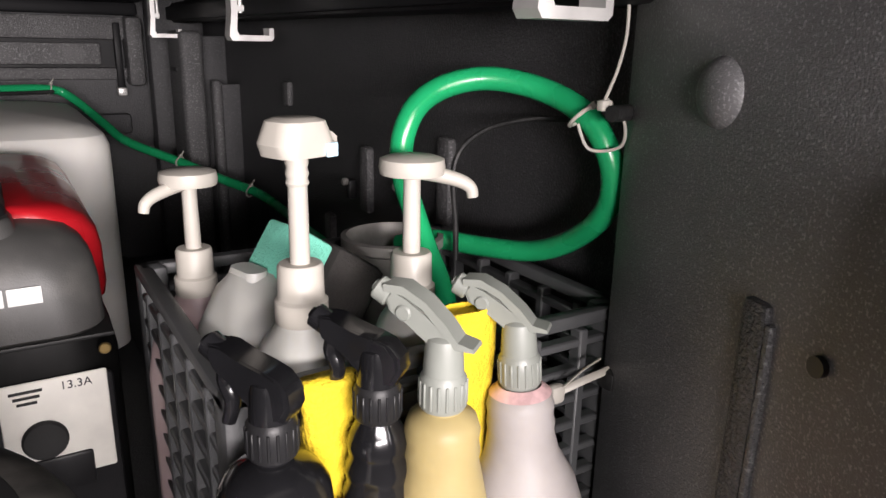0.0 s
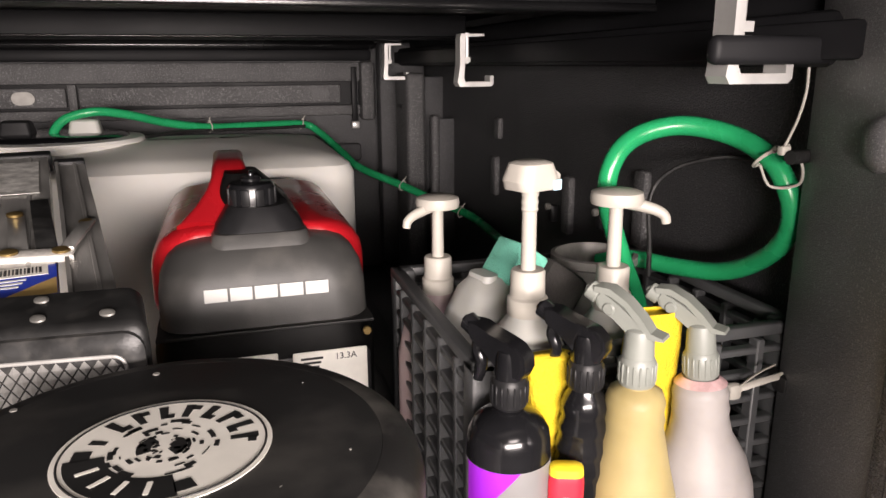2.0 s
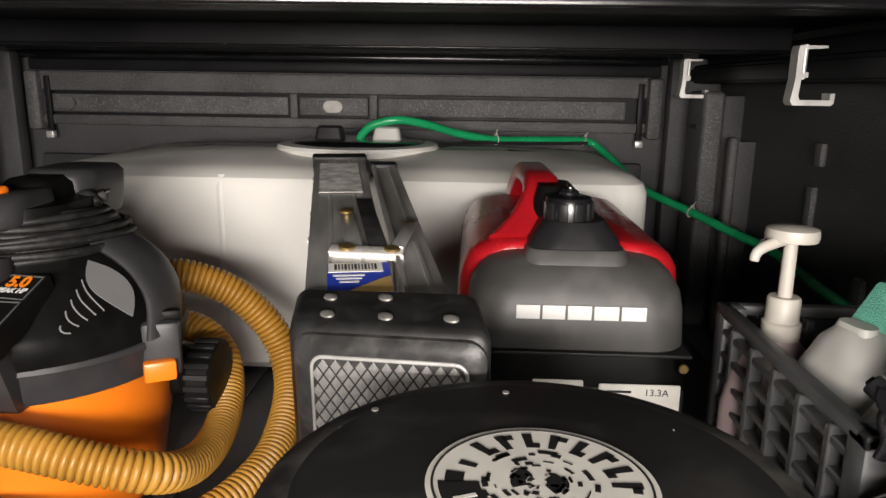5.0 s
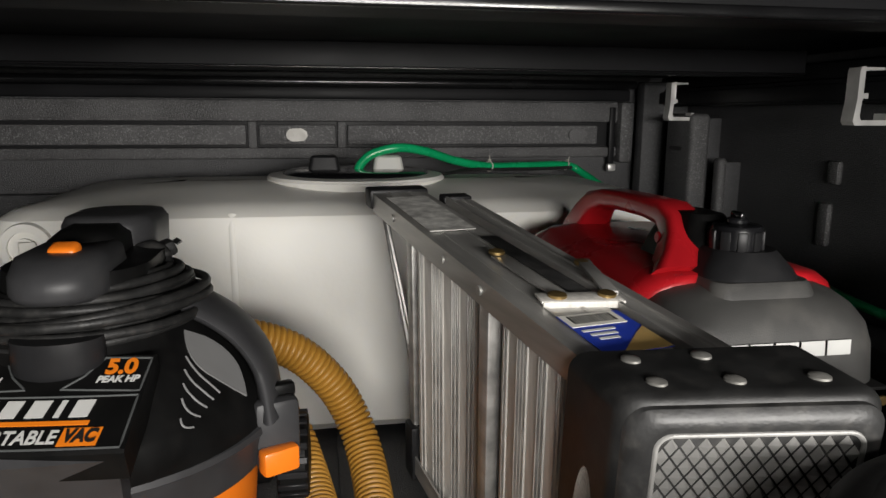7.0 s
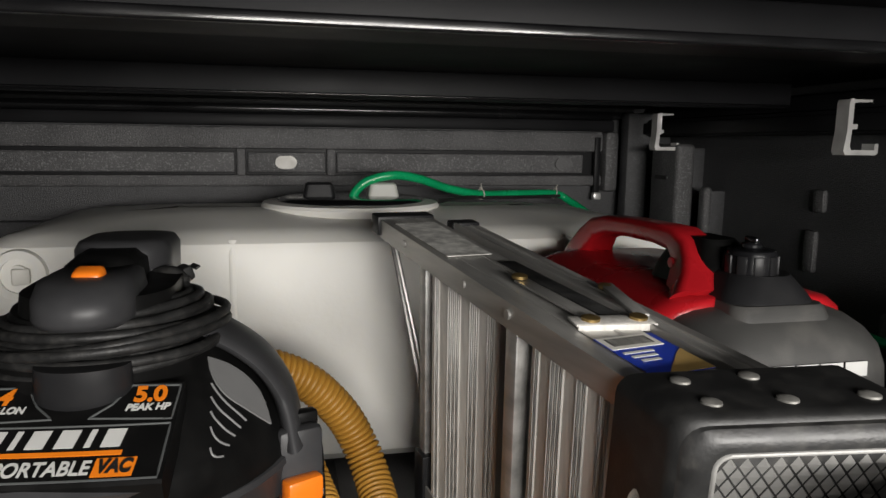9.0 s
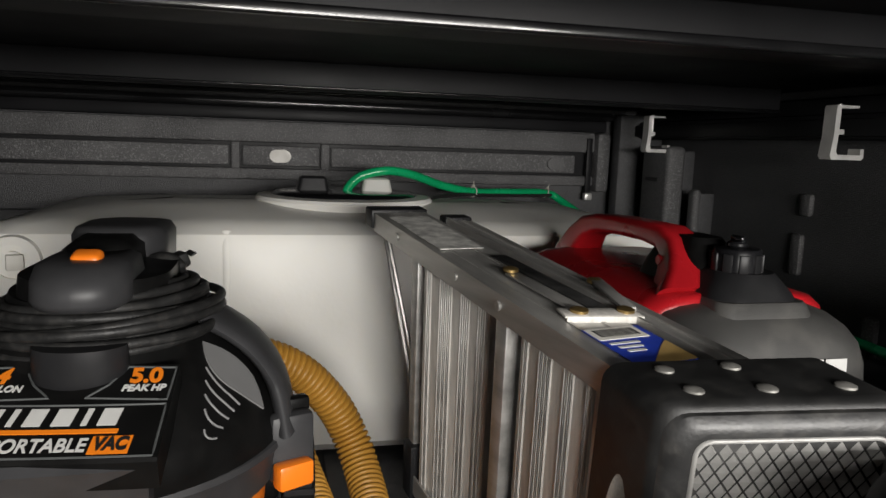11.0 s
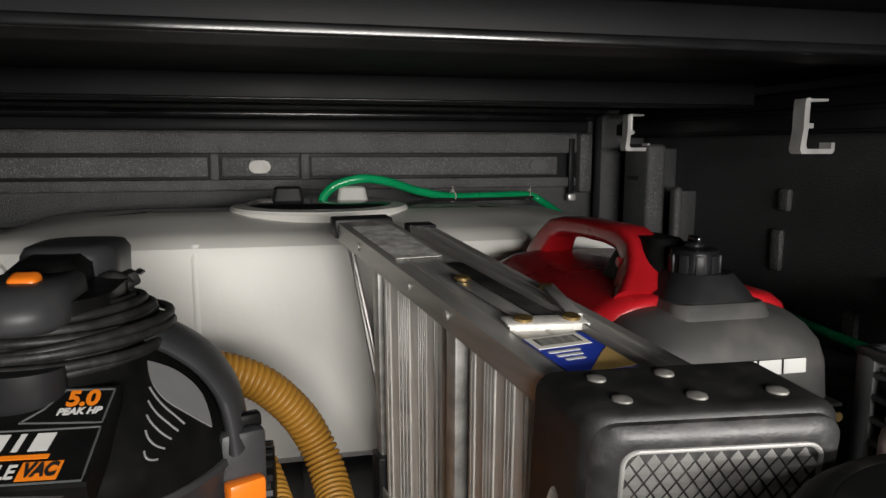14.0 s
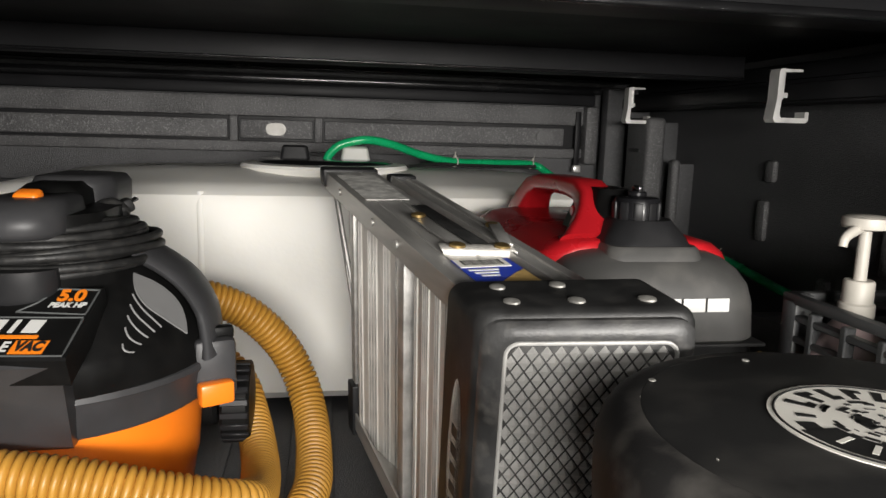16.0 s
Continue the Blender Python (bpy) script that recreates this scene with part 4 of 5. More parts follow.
def ribbed_hose(points, r, name, label, material, ridge=0.0062, pitch=0.0084):
    """A corrugated hose: rings of a larger and a smaller radius in turn."""
    line = even(curve(points, 24), pitch / 5)
    bm = tube(line, lambda i: r - ridge * (1.0, 0.15, 0.0, 0.0, 0.15)[i % 5], 18)
    hose = tagged(part(name, bm, material, None, sharp=50), label, "hose")
    part("cuff", tube(line[:18], lambda i: r + (0.0035 if 1 < i < 16 else 0.001), 24), PLASTIC_BLACK, hose, "black hose cuff")
    return hose


# ---------------------------------------------------------------- bucket with lid
def bucket():
    b = thing("bucket", pose(-0.187, 0.352, 0.0), "white plastic bucket with a scuffed black lid", "bucket")
    part("pail", lathe([(0.128, 0.006), (0.132, 0.0), (0.146, 0.27), (0.152, 0.272), (0.152, 0.284), (0.147, 0.286), (0.146, 0.335)], 64), BUCKET_WHITE, b, "white pail")
    lid = part("lid", lathe([(0.120, 0.340), (0.1262, 0.3645), (0.1264, 0.3669), (0.1240, 0.3673), (0.06, 0.3685), (0.0005, 0.3685)], 96), LID_BLACK, b, "black padded lid", sharp=60)
    part("lid_rim", lathe([(0.146, 0.305), (0.149, 0.306), (0.1505, 0.310), (0.1515, 0.338), (0.1512, 0.346), (0.1490, 0.3540), (0.1455, 0.3600), (0.1405, 0.3640), (0.1340, 0.3662), (0.1266, 0.3669), (0.1262, 0.3600)], 96), LID_RIM, lid, "dusty lid rim", sharp=60)
    st = part("sticker", disc(0.0600, 0.0008, (0.002, 0.0, 0.3683), n=64), PAPER, lid, "round off-white sticker with worn black marks")
    part("sticker_ring", moved(tube([Vector((0.0565 * math.cos(a), 0.0565 * math.sin(a), 0)) for a in (2 * math.pi * i / 64 for i in range(64))], 0.0007, 6, True), pose(0.002, 0, 0.3692)), PRINT_BLACK, st)
    # plain arc-shaped marks where the maker's words run round
    rnd = random.Random(3)

    def arc_block(a0, a1, r0, r1, name="mark"):
        k = max(2, int(abs(a1 - a0) / 6))
        o = [(r1 * math.sin(radians(a0 + (a1 - a0) * i / k)), r1 * math.cos(radians(a0 + (a1 - a0) * i / k))) for i in range(k + 1)]
        o += [(r0 * math.sin(radians(a1 + (a0 - a1) * i / k)), r0 * math.cos(radians(a1 + (a0 - a1) * i / k))) for i in range(k + 1)]
        part(name, moved(prism(o, 0.0004, "z"), pose(0.002, 0, 0.3690)), PRINT_BLACK, st)
    turn = -46
    for k in range(8):
        a = turn + k * 19
        arc_block(a, a + 6.5, 0.036, 0.052)
        arc_block(a + 5, a + 12, 0.036 + 0.010 * (k % 2), 0.041 + 0.010 * (k % 2))
    for a0, a1, r0, r1 in ((170, 268, 0.032, 0.0535), (158, 171, 0.040, 0.050), (267, 280, 0.040, 0.050), (290, 296, 0.036, 0.046)):
        arc_block(a0, a1, r0, r1, "worn_patch")
    for k in range(70):
        a, r = rnd.uniform(0, 360), rnd.uniform(0.004, 0.031)
        arc_block(a, a + rnd.uniform(6, 22), r, r + rnd.uniform(0.0006, 0.0035), "scratch_mark")
    arc_block(40, 150, 0.003, 0.012, "centre_mark")
    arc_block(250, 330, 0.008, 0.016, "centre_mark")
    for k in range(4):
        part("letter_gap", moved(box((0.012, 0.003, 0.0003)), pose(0.002, 0, 0.36945) @ pose(0, 0, 0, 0, 0, -98 - k * 20) @ pose(0.042, 0, 0)), PAPER, st)
    for k in range(12):
        a, r, q = rnd.uniform(0, 360), rnd.uniform(0.075, 0.133), rnd.uniform(0.0004, 0.0010)
        part("scuff", moved(disc(q, 0.0005, n=7), pose(r * math.cos(radians(a)), r * math.sin(radians(a)), 0.3676 if r < 0.12 else 0.3664, 0, 0, a) @ Matrix.Diagonal((1.0, rnd.uniform(1, 3.5), 1, 1))), BOSS_GREY, lid, "pale scuff")
    for a, r in ((96, 0.112), (140, 0.124)):
        part("chip", disc(0.0024, 0.0006, (r * math.cos(radians(a)), r * math.sin(radians(a)), 0.3678), n=9), BOSS_GREY, lid, "pale chip")
    return b


# ---------------------------------------------------------------- crate and bottles
def crate():
    x0, x1, y0, y1, H = 0.040, 0.376, 0.462, 0.764, 0.345
    c = thing("crate", pose((x0 + x1) / 2, (y0 + y1) / 2, 0.0), "grey open-grid plastic crate full of bottles", "crate")
    w, d = x1 - x0, y1 - y0
    part("base", box((w, d, 0.012), (0, 0, 0.010), 0.003), CRATE, c)
    for sx, sy in ((1, 1), (1, -1), (-1, 1), (-1, -1)):
        part("corner_post", box((0.026, 0.026, H), (sx * (w / 2 - 0.013), sy * (d / 2 - 0.013), H / 2), 0.005), CRATE, c)

    def grid(length, m, cols, thick=0.014):
        side = part("top_rail", moved(box((length, thick, 0.012), (0, 0, H - 0.006), 0.003), m), CRATE, c)
        part("bottom_rail", moved(box((length, thick, 0.035), (0, 0, 0.0175), 0.003), m), CRATE, c)
        n = 12
        for i in range(n):
            z = 0.050 + i * (H - 0.076) / (n - 1)
            part("slat", moved(box((length - 0.03, thick * 0.8, 0.0075), (0, 0, z), 0.0015, seg=1), m), CRATE, side)
        for k in range(cols):
            x = -length / 2 + (k + 1) * length / (cols + 1)
            part("upright", moved(box((0.009, thick * 0.95, H - 0.03), (x, 0, H / 2), 0.0015, seg=1), m), CRATE, side)
    grid(w, pose(0, -d / 2 + 0.007, 0), 6)
    grid(w, pose(0, d / 2 - 0.007, 0), 6)
    grid(d, pose(-w / 2 + 0.007, 0, 0, 0, 0, 90), 5)
    grid(d, pose(w / 2 - 0.007, 0, 0, 0, 0, 90), 5)
    return c


def pump_bottle(x, y, neck, top, turn, material, big=False, label="white gallon bottle with a hand pump"):
    """neck: height of the collar's top; top: height of the pump's head."""
    b = thing("pump_bottle", pose(x, y, 0.016, 0, 0, turn), label, "bottle", "pump bottles in the crate")
    n = neck - 0.016
    t = top - 0.016
    part("jug", loft([rounded(0.068, 0.085, 0.02, 0.0), rounded(0.070, 0.09, 0.02, 0.02), rounded(0.070, 0.09, 0.02, n - 0.12), rounded(0.066, 0.08, 0.024, n - 0.085),
                      rounded(0.05, 0.052, 0.022, n - 0.055), rounded(0.034, 0.034, 0.0169, n - 0.042), rounded(0.030, 0.030, 0.0149, n - 0.02)]), material, b, "translucent jug")
    part("collar", lathe([(0.0172, n - 0.042), (0.0182, n - 0.040), (0.0182, n - 0.026), (0.0158, n - 0.024), (0.0155, n - 0.002), (0.014, n), (0.007, n)], 28), WHITE_PLASTIC, b)
    part("stem", lathe([(0.0068, n - 0.004), (0.0063, t - 0.012), (0.0063, t - 0.008)], 18), WHITE_PLASTIC, b)
    if big:
        part("neck_thread", lathe([(0.0068, t - 0.034), (0.0078, t - 0.032), (0.0068, t - 0.029), (0.0078, t - 0.026), (0.0068, t - 0.022), (0.0078, t - 0.019), (0.007, t - 0.014)], 18), WHITE_PLASTIC, b)
        part("pump_head", loft([rounded(0.040, 0.034, 0.010, t - 0.014), rounded(0.046, 0.036, 0.012, t - 0.006), rounded(0.036, 0.032, 0.012, t + 0.008), rounded(0.026, 0.024, 0.01, t + 0.010)]), WHITE_PLASTIC, b)
        part("spout", loft([[(0.010 + 0.020 * u, 0.009 * (1 - 0.3 * u) * c, t - 0.002 - 0.008 * u * u + 0.006 * z) for c, z in ((1, 1), (-1, 1), (-1, -1), (1, -1))] for u in (0, 0.4, 0.8, 1.0)]), WHITE_PLASTIC, b)
        part("tape", box((0.009, 0.002, 0.009), (0.014, -0.0185, t - 0.010), 0.0005), BLUE_TAPE, b, "pale blue tape")
    else:
        part("pump_head", lathe([(0.009, t - 0.012), (0.0235, t - 0.009), (0.0245, t - 0.004), (0.0235, t + 0.002), (0.018, t + 0.004), (0.001, t + 0.005)], 32), WHITE_PLASTIC, b)
        line = curve([(0.004, 0, t - 0.007), (0.020, 0, t - 0.010), (0.035, 0, t - 0.014), (0.043, 0, t - 0.019), (0.045, 0, t - 0.026)], 6)
        part("spout", tube(line, lambda i: 0.0062 - 0.00008 * i, 12), WHITE_PLASTIC, b)
    return b


YELLOW_CAP = mat("yellow_plastic", (0.8, 0.6, 0.03), 0.4, var=0.05, scale=30)
BLUE_TAPE = mat("pale_blue_tape", (0.45, 0.68, 0.80), 0.4, var=0.05, scale=40)


def trigger(b, h, material, collar, black):
    """A spray head on a bottle's neck whose top is at height h; its body rises at a slant towards +x."""
    k = 0.86 if black else 0.78
    ring = part("collar", lathe([(0.0132, h - 0.024), (0.0145, h - 0.022), (0.0142, h - 0.004), (0.0125, h - 0.001), (0.010, h)], 28), collar, b)
    for i in range(18):
        a = 2 * math.pi * i / 18
        part("collar_rib", box((0.0018, 0.0018, 0.016), (0.0142 * math.cos(a), 0.0142 * math.sin(a), h - 0.013), 0.0005, (0, 0, math.degrees(a)), 1), collar, ring)
    part("head_stem", lathe([(0.0125, h - 0.002), (0.0122, h + 0.004), (0.0115, h + 0.016), (0.0105, h + 0.021), (0.006, h + 0.024)], 24), material, b)
    o = [(-0.010, 0.020), (-0.008, 0.030), (0.010, 0.044), (0.030, 0.057), (0.042, 0.062), (0.047, 0.056), (0.043, 0.045), (0.028, 0.036), (0.012, 0.024), (0.006, 0.018)]
    if black:
        o = [(-0.016, 0.002), (-0.021, 0.012), (-0.020, 0.022), (-0.012, 0.030), (0.000, 0.034), (0.016, 0.038), (0.032, 0.044), (0.041, 0.044), (0.042, 0.036), (0.038, 0.028), (0.024, 0.020), (0.010, 0.008), (-0.006, 0.000)]
    wd = 0.016 if black else 0.013
    part("spray_body", moved(join(prism(o, wd, "y", -wd / 2), prism([(0.9 * u + 0.001, 0.94 * w + 0.002) for u, w in o], wd + 0.005, "y", -wd / 2 - 0.0025)), pose(0, 0, h) @ Matrix.Scale(k, 4)), material, b)
    end = (0.044, 0.054) if not black else (0.038, 0.036)
    part("nozzle", moved(join(disc(0.0078, 0.010, n=16, bev=0.001), disc(0.0035, 0.012, n=12)), pose(k * end[0], 0, h + k * end[1], 0, 60, 0)), material, b)
    if black:
        line = curve([(0.024, 0, h + 0.030), (0.030, 0, h + 0.016), (0.026, 0, h + 0.002), (0.030, 0, h - 0.012)], 6)
        part("trigger", tube(line, lambda i: 0.006 - 0.0001 * i, 10, flat=0.7), material, b)
    else:
        part("pivot", moved(disc(0.005, 0.017, n=18, bev=0.001), pose(k * 0.030, 0.0085, h + k * 0.045, 90, 0, 0)), material, b)
        top = [(0.046, 0.066), (0.030, 0.066), (0.012, 0.056), (-0.004, 0.041), (-0.014, 0.028), (-0.026, 0.025), (-0.027, 0.022), (-0.012, 0.022), (0.000, 0.035), (0.014, 0.050), (0.030, 0.059), (0.046, 0.060)]
        part("lever", moved(prism(top, 0.020, "y", -0.010), pose(0, 0, h) @ Matrix.Scale(k, 4)), material, b)


def spray_bottle(x, y, neck, turn, body, head, collar, label, radius=0.040, ridged=False, wide=False, lean=0.0):
    b = thing("spray_bottle", pose(x, y, 0.0, 0, lean, turn), label, "spray bottle", "spray bottles before the crate")
    n = neck
    if ridged:
        prof = [(0.027, 0.0), (0.028, 0.01), (0.0275, n - 0.13)]
        for k in range(6):
            z = n - 0.13 + k * 0.017
            prof += [(0.0262 - 0.0016 * k, z), (0.0268 - 0.0016 * k, z + 0.006), (0.0240 - 0.0016 * k, z + 0.014)]
        prof += [(0.012, n - 0.024), (0.011, n - 0.01)]
    elif wide:
        prof = [(radius + 0.006, 0.0), (radius + 0.009, 0.02), (radius + 0.009, n - 0.15), (radius + 0.0065, n - 0.118), (radius + 0.001, n - 0.096), (0.0265, n - 0.074), (0.0232, n - 0.058),
                (0.0240, n - 0.052), (0.0228, n - 0.046), (0.0236, n - 0.038), (0.021, n - 0.030), (0.013, n - 0.025), (0.012, n - 0.01)]
    else:
        prof = [(radius - 0.003, 0.0), (radius, 0.01), (radius, n - 0.054), (radius - 0.0015, n - 0.044), (radius - 0.006, n - 0.036), (0.020, n - 0.030), (0.0135, n - 0.027), (0.0115, n - 0.026), (0.0115, n - 0.01)]
    part("body", lathe(prof, 40), body, b, sharp=50)
    trigger(b, n, head, collar, not wide)
    return b


def towel(points, w, thick, name, label):
    """A folded cloth: a soft slab with an uneven surface."""
    rnd = random.Random(11)
    line = curve(points, 6)
    rings = []
    for i, v in enumerate(line):
        ring = []
        for k in range(20):
            a = 2 * math.pi * k / 20
            r = 1 + 0.12 * math.sin(3 * a + i * 0.7) + 0.06 * rnd.uniform(-1, 1)
            ring.append((v.x + w * r * math.cos(a), v.y + thick * r * math.sin(a), v.z))
        rings.append(ring)
    return tagged(part(name, loft(rings), YELLOW, None, sharp=180), label, "towel")


# ================================================================ build
bed()
cover()
for s in (1, -1):
    side_rail(s)
    for y in (1.715, 1.13, 0.452):
        clamp(y, s)
water_tank()
generator()
ladder()
vacuum()
ribbed_hose([(-0.72, 1.03, 0.28), (-0.66, 1.05, 0.278), (-0.595, 1.07, 0.248), (-0.547, 1.08, 0.198), (-0.518, 1.075, 0.145), (-0.502, 1.04, 0.100), (-0.496, 0.97, 0.070), (-0.50, 0.89, 0.055),
             (-0.535, 0.80, 0.045), (-0.61, 0.72, 0.035), (-0.70, 0.66, 0.030)], 0.0250, "vacuum_hose", "tan corrugated vacuum hose looped round the vacuum", HOSE_TAN)
ribbed_hose([(-0.70, 1.06, 0.20), (-0.64, 1.05, 0.19), (-0.60, 1.03, 0.16), (-0.580, 0.99, 0.125), (-0.565, 0.92, 0.105), (-0.556, 0.84, 0.105), (-0.556, 0.77, 0.120), (-0.57, 0.715, 0.145), (-0.63, 0.693, 0.168),
             (-0.70, 0.686, 0.188), (-0.80, 0.686, 0.205), (-0.90, 0.72, 0.20)], 0.0235, "extension_hose", "tan corrugated hose length passing before the orange drum", HOSE_TAN)
bucket()
crate()
pump_bottle(0.081, 0.697, 0.372, 0.437, 205, MILKY_PINK, label="white gallon bottle of pink liquid with a pump")
pump_bottle(0.109, 0.510, 0.406, 0.492, 20, MILKY, True, "milky gallon bottle with a tall raised pump")
pump_bottle(0.201, 0.522, 0.398, 0.466, -28, MILKY)
b1 = spray_bottle(0.056, 0.420, 0.351, 124, PLASTIC_GLOSSY, PLASTIC_GLOSSY, PLASTIC_GREY, "glossy black spray bottle with purple and silver label", 0.0330)
lab = part("label", lathe([(0.0335, 0.165), (0.0335, 0.286)], 48, cap=False), SILVER_LABEL, b1, "silver wrap label")
for a0, up in ((60, 1), (200, -1)):
    pts = [radians(a0 + k * 10) for k in range(9)]
    rows = [[(0.0339 * math.cos(a), 0.0339 * math.sin(a), 0.286 if up > 0 else 0.167) for a in pts],
            [(0.0339 * math.cos(a), 0.0339 * math.sin(a), 0.286 - 0.055 * (1 - k / 8) if up > 0 else 0.167 + 0.10 * k / 8) for k, a in enumerate(pts)]]
    part("purple_flash", loft(rows, cap=False, closed=False), PURPLE, lab, "purple label corner")
part("label_band", lathe([(0.0337, 0.223), (0.0337, 0.238)], 48, cap=False), PAPER, lab, "white printed band")
spray_bottle(0.121, 0.420, 0.356, 128, PLASTIC_GLOSSY, PLASTIC_GLOSSY, PLASTIC_GREY, "glossy black ridged spray bottle", ridged=True)
spray_bottle(0.156, 0.402, 0.362, 128, CREAM, TRIGGER_GREY, TRIGGER_GREY, "cream spray bottle with a grey trigger head", 0.030, wide=True)
b4 = spray_bottle(0.246, 0.405, 0.350, 130, CLOUDY, TRIGGER_GREY, TRIGGER_GREY, "cloudy white spray bottle with a grey trigger head", 0.037, wide=True, lean=4.0)
part("pink_stain", lathe([(0.0218, 0.3205), (0.0150, 0.3262)], 40, cap=False), mat("pink_residue", (0.55, 0.36, 0.36), 0.4, var=0.3, scale=60), b4, "pink residue round the neck")
red = thing("flat_bottle", pose(0.094, 0.394, 0.0, 0, 0, -20), "small flat bottle with red label and yellow cap", "bottle")
part("body", loft([rounded(0.028, 0.018, 0.008, 0.0), rounded(0.028, 0.018, 0.008, 0.270), rounded(0.026, 0.016, 0.007, 0.275)]), RED_LABEL, red)
part("cap", loft([rounded(0.027, 0.017, 0.007, 0.275), rounded(0.026, 0.016, 0.007, 0.281), rounded(0.020, 0.010, 0.004, 0.283)]), YELLOW_CAP, red, "yellow cap")
part("print_spot", moved(disc(0.009, 0.0006), pose(0, -0.0092, 0.250, 90, 0, 0)), PAPER, red, "pale round print")
towel([(0.098, 0.446, 0.012), (0.098, 0.444, 0.20), (0.100, 0.444, 0.330), (0.100, 0.446, 0.352)], 0.020, 0.009, "towel", "yellow microfibre towel tucked behind black bottles")
towel([(0.192, 0.444, 0.012), (0.192, 0.442, 0.20), (0.194, 0.444, 0.362), (0.194, 0.446, 0.376)], 0.027, 0.010, "towel", "yellow microfibre towel behind the cream bottle")

# ---- more in the crate
jug = thing("squat_jug", pose(0.104, 0.600, 0.016, 0, 0, 15), "cloudy grey-white plastic jug in the crate", "jug")
part("body", loft([rounded(0.082, 0.100, 0.02, 0.0), rounded(0.084, 0.102, 0.026, 0.27), rounded(0.074, 0.090, 0.030, 0.315), rounded(0.054, 0.064, 0.026, 0.345), rounded(0.034, 0.036, 0.0160, 0.358)]), MILKY, jug, sharp=60)
part("grip_fold", loft([rounded(0.030, 0.062, 0.012, 0.27, 6, -0.020, 0.0), rounded(0.026, 0.050, 0.012, 0.330, 6, -0.012, 0.0), rounded(0.018, 0.034, 0.008, 0.362, 6, -0.004, 0.0)]), MILKY, jug, "moulded grip of the jug")
pad = thing("scrub_pad", pose(0.160, 0.612, 0.352, 0, 34, 12), "teal sponge backed with a dark scrubbing pad", "sponge")
part("sponge", box((0.036, 0.050, 0.044), (-0.036, 0, 0.010), 0.004), TEAL, pad, "teal foam sponge")
part("dark_pad", box((0.060, 0.058, 0.070), (0.014, 0, 0.0), 0.008), DARK_FELT, pad, "dark fibrous pad")
box2 = thing("bottle_carton", pose(0.165, 0.660, 0.016), "dull grey plastic tub under the pad", "tub")
part("body", loft([rounded(0.075, 0.085, 0.02, 0.0), rounded(0.080, 0.09, 0.02, 0.30), rounded(0.076, 0.086, 0.02, 0.304)]), PLASTIC_GREY, box2)
tray = thing("plastic_cup", pose(0.262, 0.668, 0.016), "pale grey plastic tub with a rolled rim", "tub")
part("body", lathe([(0.034, 0.0), (0.046, 0.34), (0.050, 0.343), (0.050, 0.352), (0.045, 0.353), (0.042, 0.34), (0.032, 0.01)], 40), BOSS_GREY, tray)

# ---- green tubing
coil = [(0.285, 0.600, 0.24), (0.275, 0.588, 0.321), (0.249, 0.585, 0.383), (0.227, 0.585, 0.450), (0.234, 0.585, 0.490), (0.261, 0.585, 0.512), (0.299, 0.570, 0.521), (0.332, 0.535, 0.513), (0.341, 0.490, 0.494),
        (0.352, 0.472, 0.457), (0.360, 0.484, 0.419), (0.364, 0.525, 0.385), (0.358, 0.570, 0.364), (0.338, 0.620, 0.358), (0.305, 0.660, 0.360), (0.28, 0.69, 0.35)]
tagged(part("garden_tube", tube(curve(coil, 10), 0.0098, 16), GREEN), "glossy green water tube looped beside the bed wall", "hose")

line = [(-0.478, 1.600, 0.440), (-0.470, 1.598, 0.458), (-0.445, 1.596, 0.478), (-0.393, 1.598, 0.489), (-0.335, 1.625, 0.480), (-0.262, 1.675, 0.457), (-0.172, 1.733, 0.440), (-0.06, 1.80, 0.436), (0.054, 1.852, 0.432), (0.096, 1.845, 0.412),
        (0.142, 1.760, 0.366), (0.177, 1.700, 0.332), (0.258, 1.590, 0.300), (0.317, 1.500, 0.275), (0.368, 1.400, 0.255), (0.385, 1.25, 0.23), (0.385, 1.05, 0.22)]
tagged(part("supply_tube", tube(curve(line, 8), 0.0092, 12), GREEN), "green supply tube running from the tank's hatch", "hose")
wire = [(-0.30, 1.60, 0.434), (-0.22, 1.69, 0.436), (-0.12, 1.755, 0.431), (-0.02, 1.80, 0.428), (0.06, 1.83, 0.428)]
tagged(part("black_wire", tube(curve(wire, 8), 0.004, 8), RUBBER), "thin black wire beside the green tube", "cable")
for (x, y, z), n in (((-0.172, 1.733, 0.440), (0.8, 0.55, -0.05)), ((0.054, 1.852, 0.432), (0.9, 0.2, -0.3)), ((0.258, 1.590, 0.300), (0.5, -0.8, -0.2)), ((0.352, 1.43, 0.260), (0.5, -0.8, -0.2)), ((0.330, 0.488, 0.497), (0.3, -0.6, -0.7))):
    tie = thing("zip_tie", Matrix.Translation((x, y, z)) @ Vector(n).to_track_quat("Z", "Y").to_matrix().to_4x4(), "small white plastic zip tie round the green tube", "zip tie", "zip ties on the tube")
    part("band", tube([(0.0112 * math.cos(a), 0.0112 * math.sin(a), 0) for a in (2 * math.pi * i / 24 for i in range(24))], 0.0016, 8, True), WHITE_PLASTIC, tie)
    part("lock", box((0.007, 0.006, 0.005), (0, 0.013, 0), 0.001), WHITE_PLASTIC, tie)
    part("tail", tube([(0, 0.013, 0), (0.003, 0.024, 0.004)], 0.0012, 6), WHITE_PLASTIC, tie)
hang = thing("hanging_tie", pose(0.322, 0.458, 0.508), "long white zip tie hanging from the rail clamp", "zip tie")
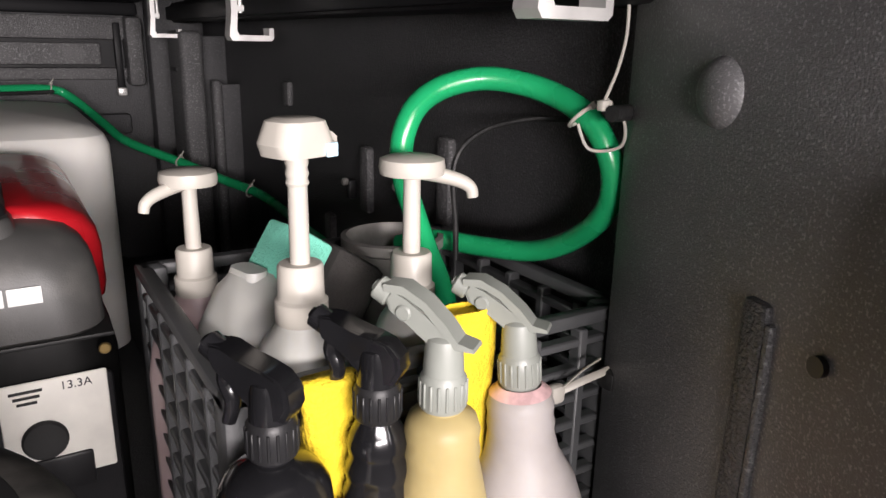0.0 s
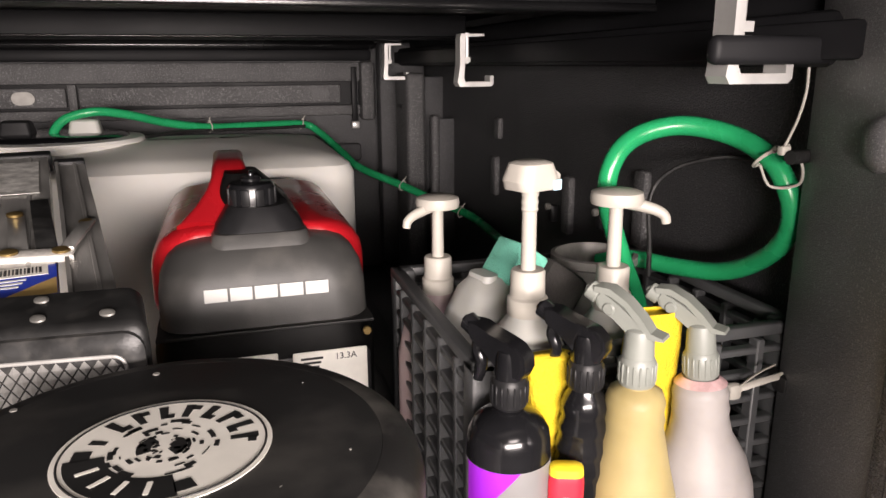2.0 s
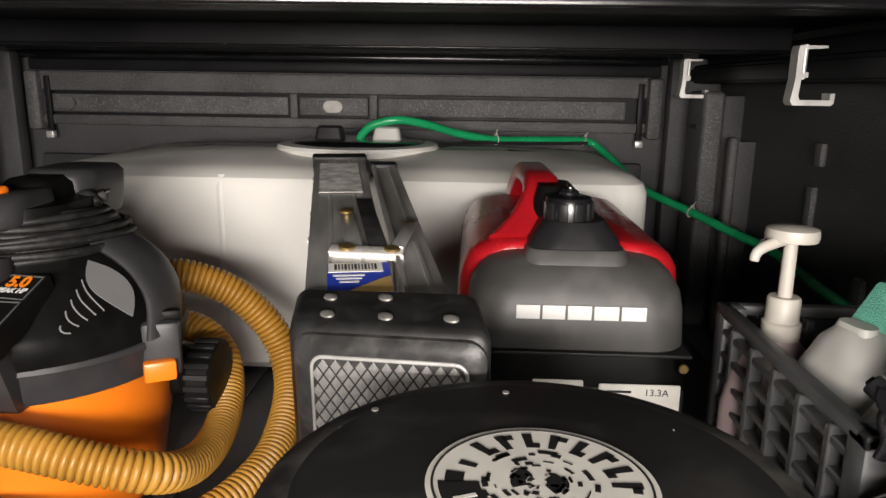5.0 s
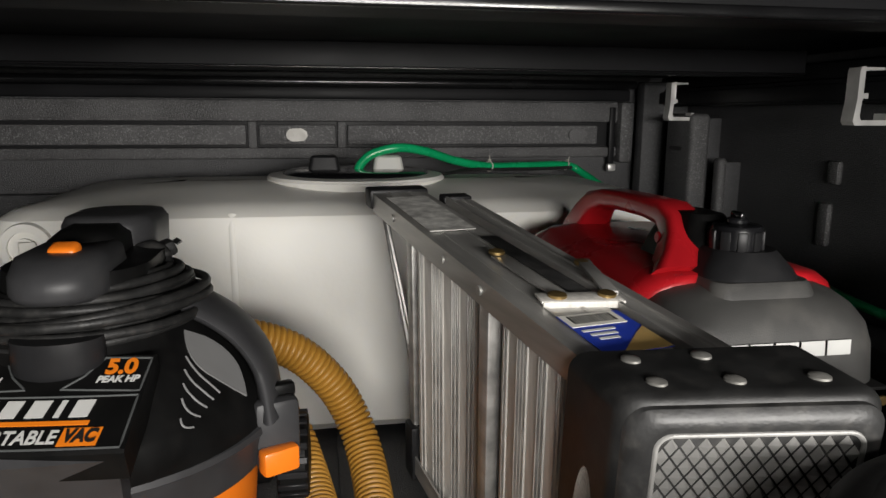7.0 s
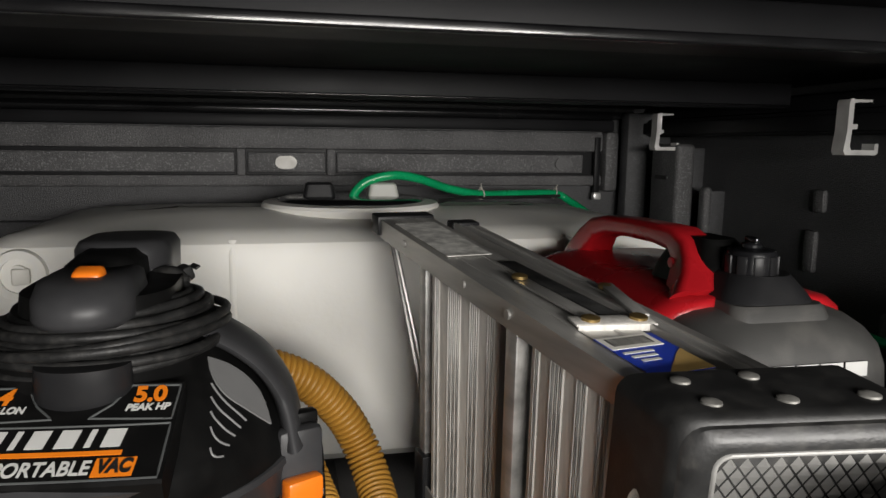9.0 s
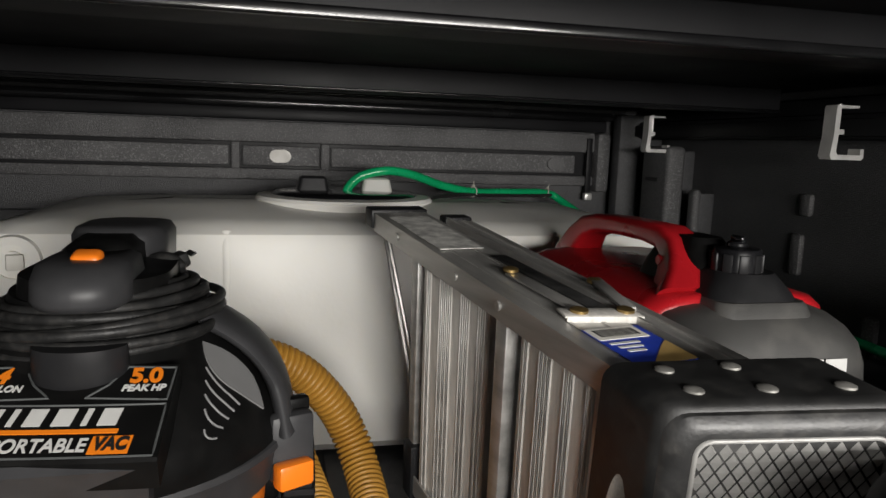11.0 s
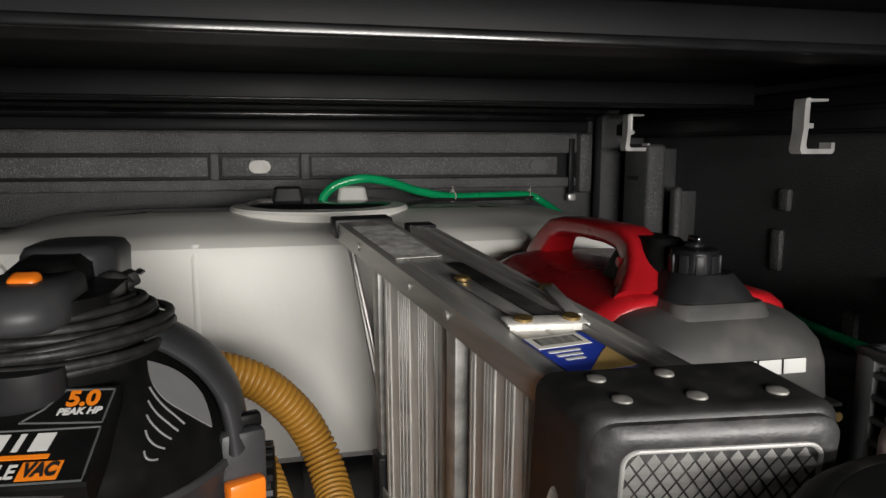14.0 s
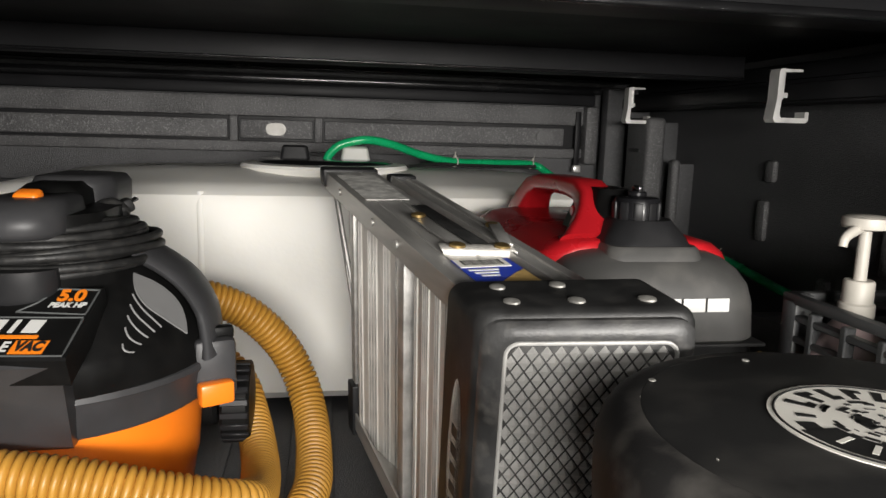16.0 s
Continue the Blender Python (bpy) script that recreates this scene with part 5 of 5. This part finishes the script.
part("strap", tube(curve([(0.0, 0.0, 0.0), (0.012, 0.0, 0.025), (0.018, 0.0, 0.05), (0.017, 0.0, 0.075)], 8), 0.0013, 8), WHITE_PLASTIC, hang)
part("lock", box((0.010, 0.007, 0.008), (0, -0.002, 0), 0.0015), WHITE_PLASTIC, hang)
part("loop", tube(curve([(0.0, 0.0, 0.0), (0.012, -0.010, -0.01), (0.018, -0.004, -0.030), (0.004, 0.014, -0.034), (-0.006, 0.018, -0.015)], 8), 0.0013, 8), WHITE_PLASTIC, hang)
knot = thing("tied_strip", pose(0.292, 0.452, 0.288), "knotted white plastic strip on the crate", "strap")
part("knot", box((0.014, 0.010, 0.016), (0, 0, 0), 0.004), WHITE_PLASTIC, knot)
for dx, dz in ((0.034, 0.026), (0.046, 0.014)):
    part("strip_end", tube(curve([(0, 0, 0), (dx * 0.5, -0.008, dz * 0.7), (dx, -0.010, dz)], 6), 0.0030, 8, flat=0.35), WHITE_PLASTIC, knot)
hook = thing("rubber_hook", pose(0.372, 0.446, 0.300), "black rubber bumper at the crate's corner", "hook")
part("body", join(box((0.040, 0.02, 0.030), (0, 0, 0), 0.008), box((0.03, 0.02, 0.018), (-0.026, -0.004, -0.006), 0.006)), RUBBER, hook)
stud = thing("wall_hook", pose(0.332, 0.452, 0.503), "black wall hook that holds the tube", "hook")
part("body", tube([(0.02, 0.0, 0.0), (-0.012, -0.006, 0.0)], 0.006, 10), RUBBER, stud)

arc = [(0.305, 0.62, 0.35), (0.304, 0.62, 0.383), (0.301, 0.62, 0.442), (0.328, 0.62, 0.469), (0.372, 0.612, 0.480), (0.398, 0.590, 0.482), (0.402, 0.55, 0.485)]
tagged(part("thin_wire", tube(curve(arc, 8), 0.0028, 8), RUBBER), "thin grey-black wire arching behind the green tube", "cable")
for y, z in ((1.067, 0.328), (0.90, 0.35)):
    c = thing("wire_clip", pose(0.401, y, z), "small pale plastic wire clip on the side wall", "clip", "wire clips on the wall")
    part("base", box((0.014, 0.016, 0.030), (0, 0, 0), 0.004), PLASTIC_GREY, c)
    part("button", moved(disc(0.006, 0.010, n=14, bev=0.002), pose(-0.005, 0, 0.012, 0, -90, 0)), BOSS_GREY, c, "pale round button")

# ---- loose cable on the floor before the vacuum
loop = [(-1.00, 0.62, 0.03), (-0.90, 0.66, 0.06), (-0.787, 0.690, 0.092), (-0.723, 0.690, 0.095), (-0.634, 0.650, 0.085), (-0.566, 0.610, 0.060), (-0.520, 0.55, 0.030), (-0.54, 0.47, 0.012), (-0.64, 0.42, 0.010), (-0.80, 0.42, 0.010)]
tagged(part("loose_cable", tube(curve(loop, 10), 0.0105, 14), RUBBER), "thick black rubber cable lying in a loose loop", "cable")
loop = [(-0.95, 0.56, 0.012), (-0.80, 0.62, 0.03), (-0.70, 0.625, 0.045), (-0.60, 0.60, 0.03), (-0.50, 0.62, 0.012), (-0.44, 0.70, 0.011), (-0.43, 0.80, 0.011)]
tagged(part("loose_cable", tube(curve(loop, 10), 0.009, 14), RUBBER), "second black rubber cable under the first", "cable")

# ---- garage round the open tailgate
gar = ((("garage_floor", (8, 8, 0.1), (-0.6, -1.5, -0.90)), CONCRETE), (("garage_ceiling", (8, 8, 0.1), (-0.6, -1.5, 1.80)), GARAGE), (("wall_south", (8, 0.1, 2.7), (-0.6, -4.5, 0.45)), GARAGE),
       (("wall_garage_east", (0.1, 8, 2.7), (3.2, -1.5, 0.45)), GARAGE), (("wall_garage_west", (0.1, 8, 2.7), (-4.4, -1.5, 0.45)), GARAGE), (("wall_garage_north", (8, 0.1, 2.7), (-0.6, 2.4, 0.45)), GARAGE))
for (n, s, l), m in gar:
    tagged(part(n, box(s, l), m), "plain plastered garage shell round the truck" if m is GARAGE else "bare concrete garage floor", "garage", kind="structure")
